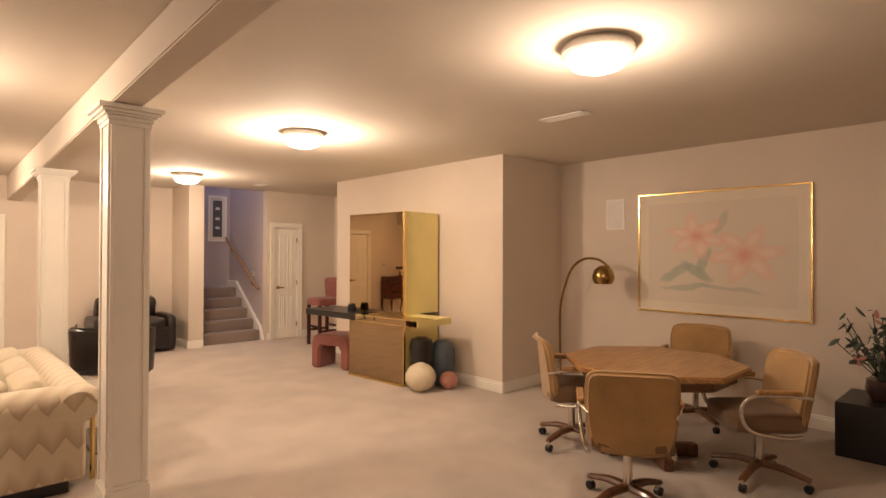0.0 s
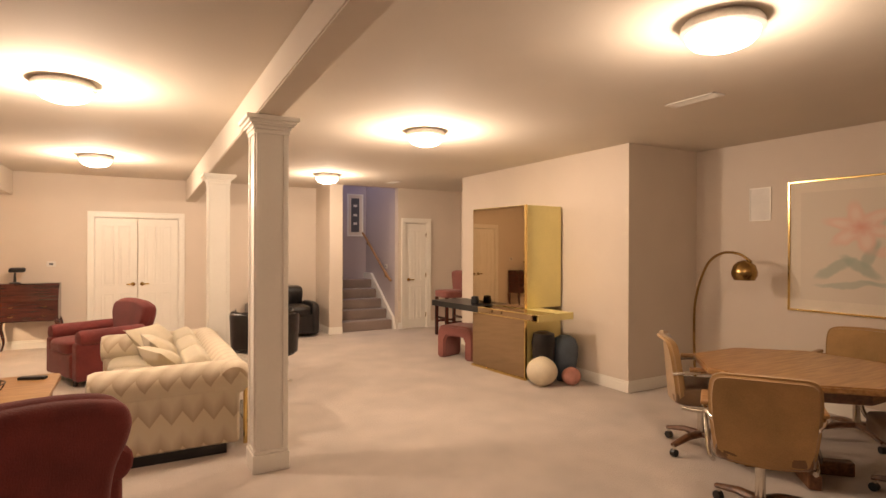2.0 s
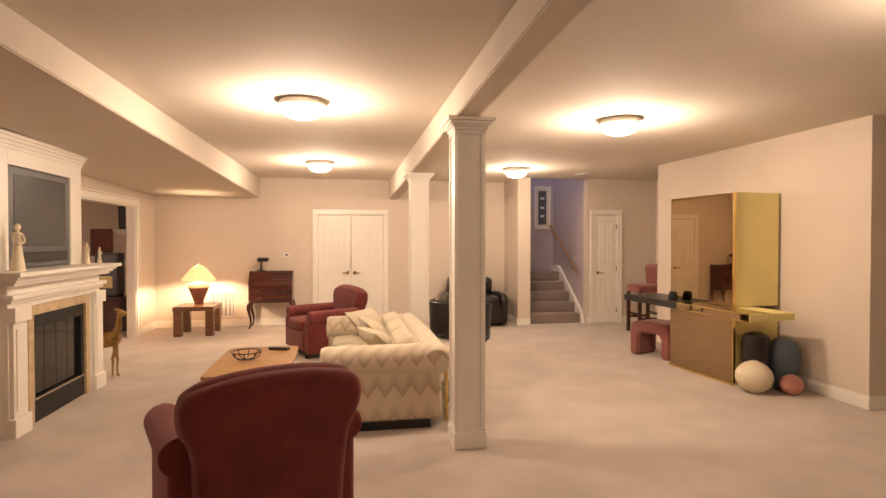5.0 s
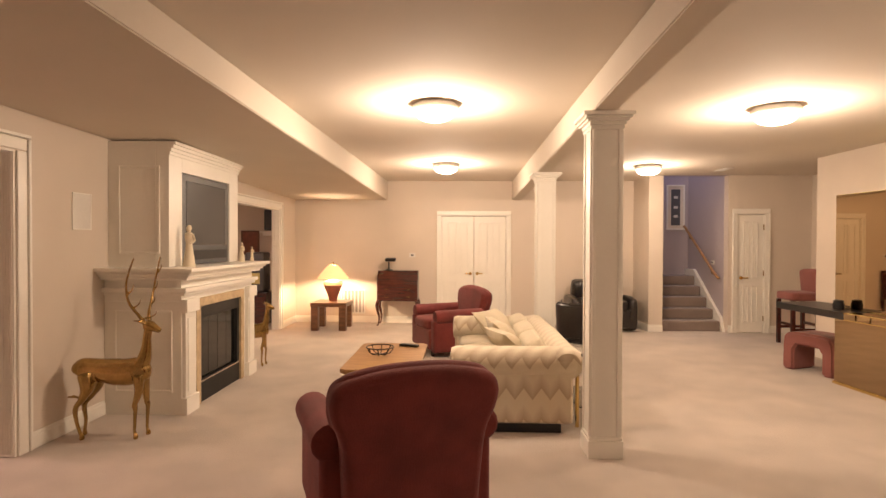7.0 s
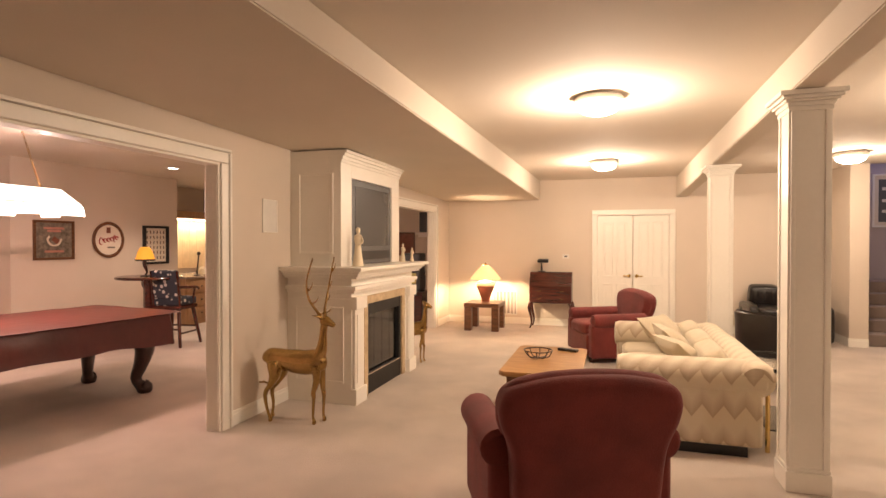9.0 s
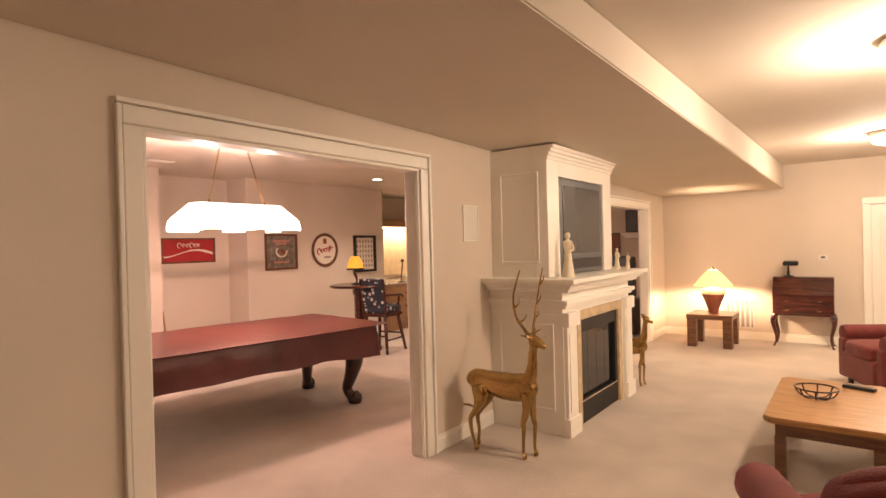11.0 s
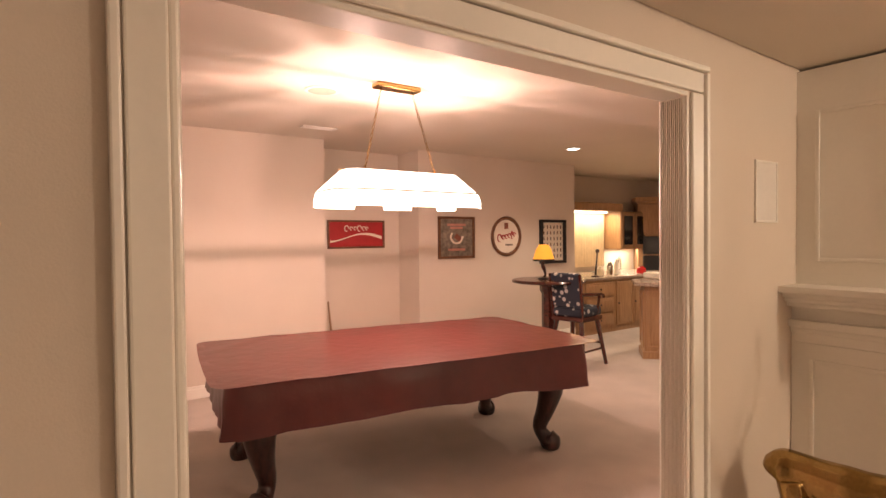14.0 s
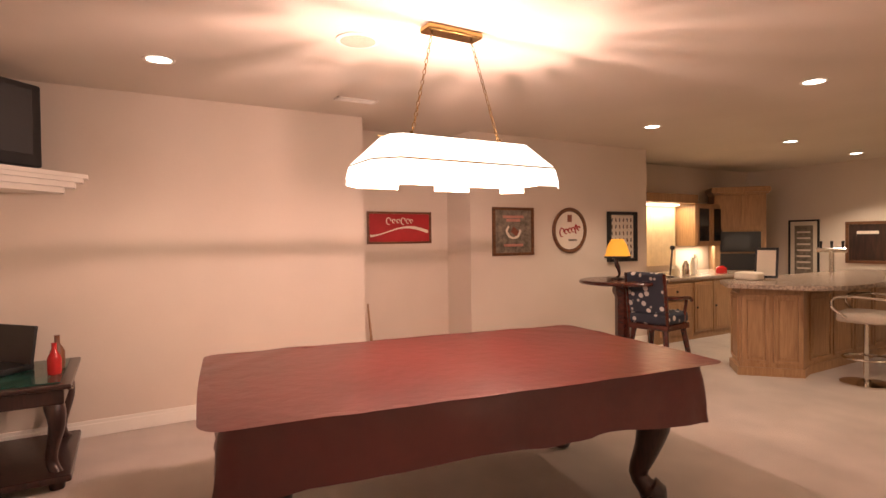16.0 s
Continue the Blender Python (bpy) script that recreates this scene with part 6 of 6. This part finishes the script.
for s2 in (-1, 1):
    part("arm", tube(B(), curve([(s2 * 0.22, -0.24, 0.86), (s2 * 0.25, 0.0, 0.88), (s2 * 0.25, 0.2, 0.86), (s2 * 0.25, 0.22, 0.76), (s2 * 0.22, 0.1, 0.66)], 5), 0.013, 8), M_CHROME, t)


def oak_cabinet(name, label, x0, x1, y0, y1, z0, z1, fronts, foot=False):
    """Cabinet with fronts facing +x; fronts: (y from, y to, z from, z to, knob) in metres."""
    t = thing(name, label, "cabinet", pose(0, 0, 0))
    part("body", box(B(), x0, x1, y0, y1, z0, z1, 0.004), M_OAKZ, t)
    for a, b, c, d in fronts:
        fr = part("door" if d - c > 0.3 else "drawer", box(B(), x1 + 0.001, x1 + 0.021, a, b, c, d, 0.004), M_OAKZ, t)
        bm = B()
        box(bm, x1 + 0.021, x1 + 0.03, a + 0.05, b - 0.05, c + 0.04, d - 0.04, 0.006)
        part("raised_panel", bm, M_OAKZ, fr)
        part("knob", ball(B(), (x1 + 0.04, (a + b) / 2 if d - c < 0.3 else a + 0.035, (c + d) / 2), 0.016, n=10), M_BLACK, fr)
    return t


oak_cabinet("drawer_cabinet", "oak drawer base cabinet with dark knobs", -9.0, -8.36, 8.60, 9.35, 0.0, 0.86, [(8.64, 9.31, 0.10 + 0.25 * k, 0.32 + 0.25 * k) for k in range(3)])
oak_cabinet("door_cabinet", "oak base cabinet with two panelled doors", -9.0, -8.36, 9.353, 10.3, 0.0, 0.86, [(9.39, 9.81, 0.10, 0.82), (9.83, 10.26, 0.10, 0.82)])
oak_cabinet("door_cabinet", "oak base cabinet beside the tall unit", -9.0, -8.36, 10.303, 11.2, 0.0, 0.86, [(10.34, 10.74, 0.10, 0.82), (10.76, 11.16, 0.10, 0.82)])
ob = tagged(make("worktop", box(B(), -9.45, -8.32, 8.57, 11.22, 0.861, 0.90, 0.004), M_COUNTER), "polished granite worktop on the oak cabinets", "worktop")
struct("wall_bar_ledge", box(B(), -9.45, -9.001, 8.565, 11.2, 0.0, 0.86), M_WALL, "plain wall below the pass-through", "wall")
t = thing("glass_cabinet", "oak wall cabinet with two leaded glass doors", "cabinet", pose(0, 0, 0))
part("body", box(B(), -9.44, -9.06, 10.45, 11.25, 1.32, 2.02, 0.004), M_OAKZ, t)
for y0 in (10.47, 10.86):
    dr = part("door", box(B(), -9.058, -9.04, y0, y0 + 0.37, 1.34, 2.0, 0.003), M_OAKZ, t)
    part("pane", box(B(), -9.039, -9.033, y0 + 0.06, y0 + 0.31, 1.40, 1.94), M_FGLASS, dr, "dark reflecting glass")
t = thing("oak_valance", "oak valance board with a lamp strip above the counter", "valance", pose(0, 0, 0))
part("board", box(B(), -9.44, -9.0, 8.58, 10.44, 2.02, 2.16, 0.008), M_OAKZ, t)
part("light_strip", box(B(), -9.40, -9.30, 8.62, 10.38, 1.995, 2.018), M_BARLIGHT, t, "glowing lamp strip")
panel(-9.25, 9.6, 1.98, 0.12, 1.5, 24, (1.0, 0.74, 0.45))
panel(-9.22, 10.85, 1.30, 0.2, 0.7, 9, (1.0, 0.8, 0.58))
t = thing("curtain", "cream gathered curtain lit behind the counter", "curtain", pose(-9.44, 0, 0))
bm = B()
pts = [(0.045 + 0.02 * math.sin(y * 1.1), 9.55 + 0.012 * y) for y in range(70)]
prism(bm, pts + [(x - 0.012, y) for x, y in pts[::-1]], 1.0, 1.99)
part("drape", bm, M_CURTAIN, t)
t = framed("bar_mirror", "wall mirror behind the counter", pose(-9.45, 9.05, 1.50, 0, 0, 90), 0.85, 0.95, 0.03, M_OAKZ, M_CHROME, cat="mirror")
t = thing("tall_cabinet", "tall oak cabinet with crown and black microwave niche", "cabinet", pose(-9.05, 11.55, 0, 0, 0, 45))
part("body", boxm(B(), pose(0, 0, 1.1), 0.80, 0.6, 2.2, 0.005), M_OAKZ, t)
part("crown", boxm(B(), pose(0, -0.02, 2.26), 0.92, 0.7, 0.10, 0.03), M_OAKZ, t)
part("crown", boxm(B(), pose(0, -0.01, 2.21), 0.86, 0.64, 0.05, 0.015), M_OAKZ, t)
for sx in (-1, 1):
    dr = part("door", boxm(B(), pose(sx * 0.195, -0.31, 1.87), 0.37, 0.02, 0.58, 0.004), M_OAKZ, t)
    part("raised_panel", boxm(B(), pose(sx * 0.195, -0.323, 1.87), 0.26, 0.01, 0.46, 0.005), M_OAKZ, dr)
    dr = part("door", boxm(B(), pose(sx * 0.195, -0.31, 0.45), 0.37, 0.02, 0.74, 0.004), M_OAKZ, t)
    part("raised_panel", boxm(B(), pose(sx * 0.195, -0.323, 0.45), 0.26, 0.01, 0.62, 0.005), M_OAKZ, dr)
mw = part("microwave", boxm(B(), pose(0, -0.30, 1.38), 0.62, 0.06, 0.34, 0.006), M_BLACK, t, "black built-in microwave")
part("microwave_window", boxm(B(), pose(-0.06, -0.332, 1.38), 0.40, 0.006, 0.22), M_SCREEN, mw)
part("oven_niche", boxm(B(), pose(0, -0.302, 1.04), 0.62, 0.05, 0.28, 0.006), M_BLACK, t)
for x, y, h, r, mt, nm, lab in ((-8.6, 9.55, 0.22, 0.05, M_CHROME, "canister", "small steel canister on the worktop"), (-8.62, 9.75, 0.26, 0.04, M_MATBOARD, "canister", "white ceramic canister on the worktop"), (-8.6, 9.3, 0.16, 0.06, M_IVORY, "canister", "ivory ceramic jar on the worktop"), (-8.55, 10.35, 0.12, 0.08, M_BOTTLE, "toy_car", "small red trinket on the worktop"), (-8.75, 10.0, 0.3, 0.035, M_GLASS, "bottle", "clear glass bottle on the worktop")):
    ob = make(nm, lathe(B(), [(r * 0.9, 0), (r, 0.01), (r, h * 0.7), (r * 0.6, h * 0.85), (r * 0.5, h)], 18), mt)
    ob.location = (x, y, 0.901)
    tagged(ob, lab, nm.replace("_", " "))
t = thing("tall_figurine", "dark slender wooden stand on the worktop", "ornament", pose(-8.5, 9.05, 0.901))
part("rod", tube(B(), [(0, 0, 0), (0.02, 0.03, 0.4)], 0.014, 8), M_DARKWOOD, t)
part("base", lathe(B(), [(0.06, 0), (0.06, 0.02), (0.02, 0.03)], 16), M_DARKWOOD, t)
part("top", ball(B(), (0.02, 0.03, 0.42), 0.035, n=12), M_DARKWOOD, t)

t = framed("bar_poster", "tall black-framed poster of stacked bottles", pose(-8.45, 12.6, 1.22), 0.50, 1.05, 0.03, M_BLACK, M_OLIVE, 0.07)
for k in range(7):
    part("motif", boxm(B(), pose(0, -0.013, -0.32 + 0.105 * k), 0.22, 0.003, 0.03), M_PAPER, t)
t = framed("bar_sign", "wood-framed dark pub mirror sign", pose(-7.5, 12.6, 1.35), 0.62, 0.68, 0.05, M_WALNUT, M_DARKWOOD, cat="sign")
part("writing_bar", boxm(B(), pose(0, -0.012, 0.16), 0.3, 0.004, 0.05), M_PAPER, t)
t = framed("bar_print", "small brown framed print", pose(-5.55, 12.6, 1.5), 0.42, 0.55, 0.04, M_WALNUT, M_TERRA)
t = thing("wall_shelf", "white bracketed wall shelf", "shelf", pose(-4.75, 12.6, 0))
part("board", box(B(), -0.45, 0.45, -0.4, -0.001, 1.72, 1.76, 0.006), M_TRIM, t)
part("moulding", box(B(), -0.40, 0.40, -0.34, -0.001, 1.66, 1.72, 0.012), M_TRIM, t)
t = thing("shelf_television", "black television on the wall shelf", "television", pose(-4.8, 12.36, 1.761))
part("casing", boxm(B(), pose(0, 0, 0.24), 0.6, 0.3, 0.46, 0.02, 3), M_BLACK, t)
part("screen", boxm(B(), pose(0, -0.152, 0.26), 0.48, 0.012, 0.34, 0.004), M_SCREEN, t)
t = thing("low_cabinet", "dark red wooden cabinet by the opening", "cabinet", pose(-4.55, 10.35, 0))
part("body", boxm(B(), pose(0, 0, 0.30), 0.5, 0.45, 0.56, 0.008), M_MAHOG, t)
part("tabletop", boxm(B(), pose(0, 0, 0.595), 0.56, 0.5, 0.03, 0.008), M_MAHOG, t)
for x in (-0.12, 0.12):
    part("door", boxm(B(), pose(x, -0.23, 0.3), 0.22, 0.016, 0.46, 0.004), M_MAHOG, t)
for x in (-0.2, 0.2):
    for y in (-0.17, 0.17):
        part("foot", boxm(B(), pose(x, y, 0.012), 0.05, 0.05, 0.024), M_DARKWOOD, t)
t = thing("slot_machine", "vintage slot machine with a yellow plate on the cabinet", "slot machine", pose(-4.55, 10.38, 0.611))
part("case", boxm(B(), pose(0, 0, 0.36), 0.36, 0.34, 0.72, 0.04, 3), M_TVGREY, t)
part("plate", boxm(B(), pose(0, -0.175, 0.24), 0.2, 0.012, 0.2, 0.004), M_YELLOWSHADE if False else M_GOLDLAM, t, "yellow award plate")
part("reel_window", boxm(B(), pose(0, -0.175, 0.5), 0.24, 0.012, 0.1, 0.004), M_PAPER, t)
part("lever", tube(B(), [(0.19, 0, 0.3), (0.24, -0.02, 0.35), (0.24, -0.05, 0.62)], 0.012, 8), M_CHROME, t)
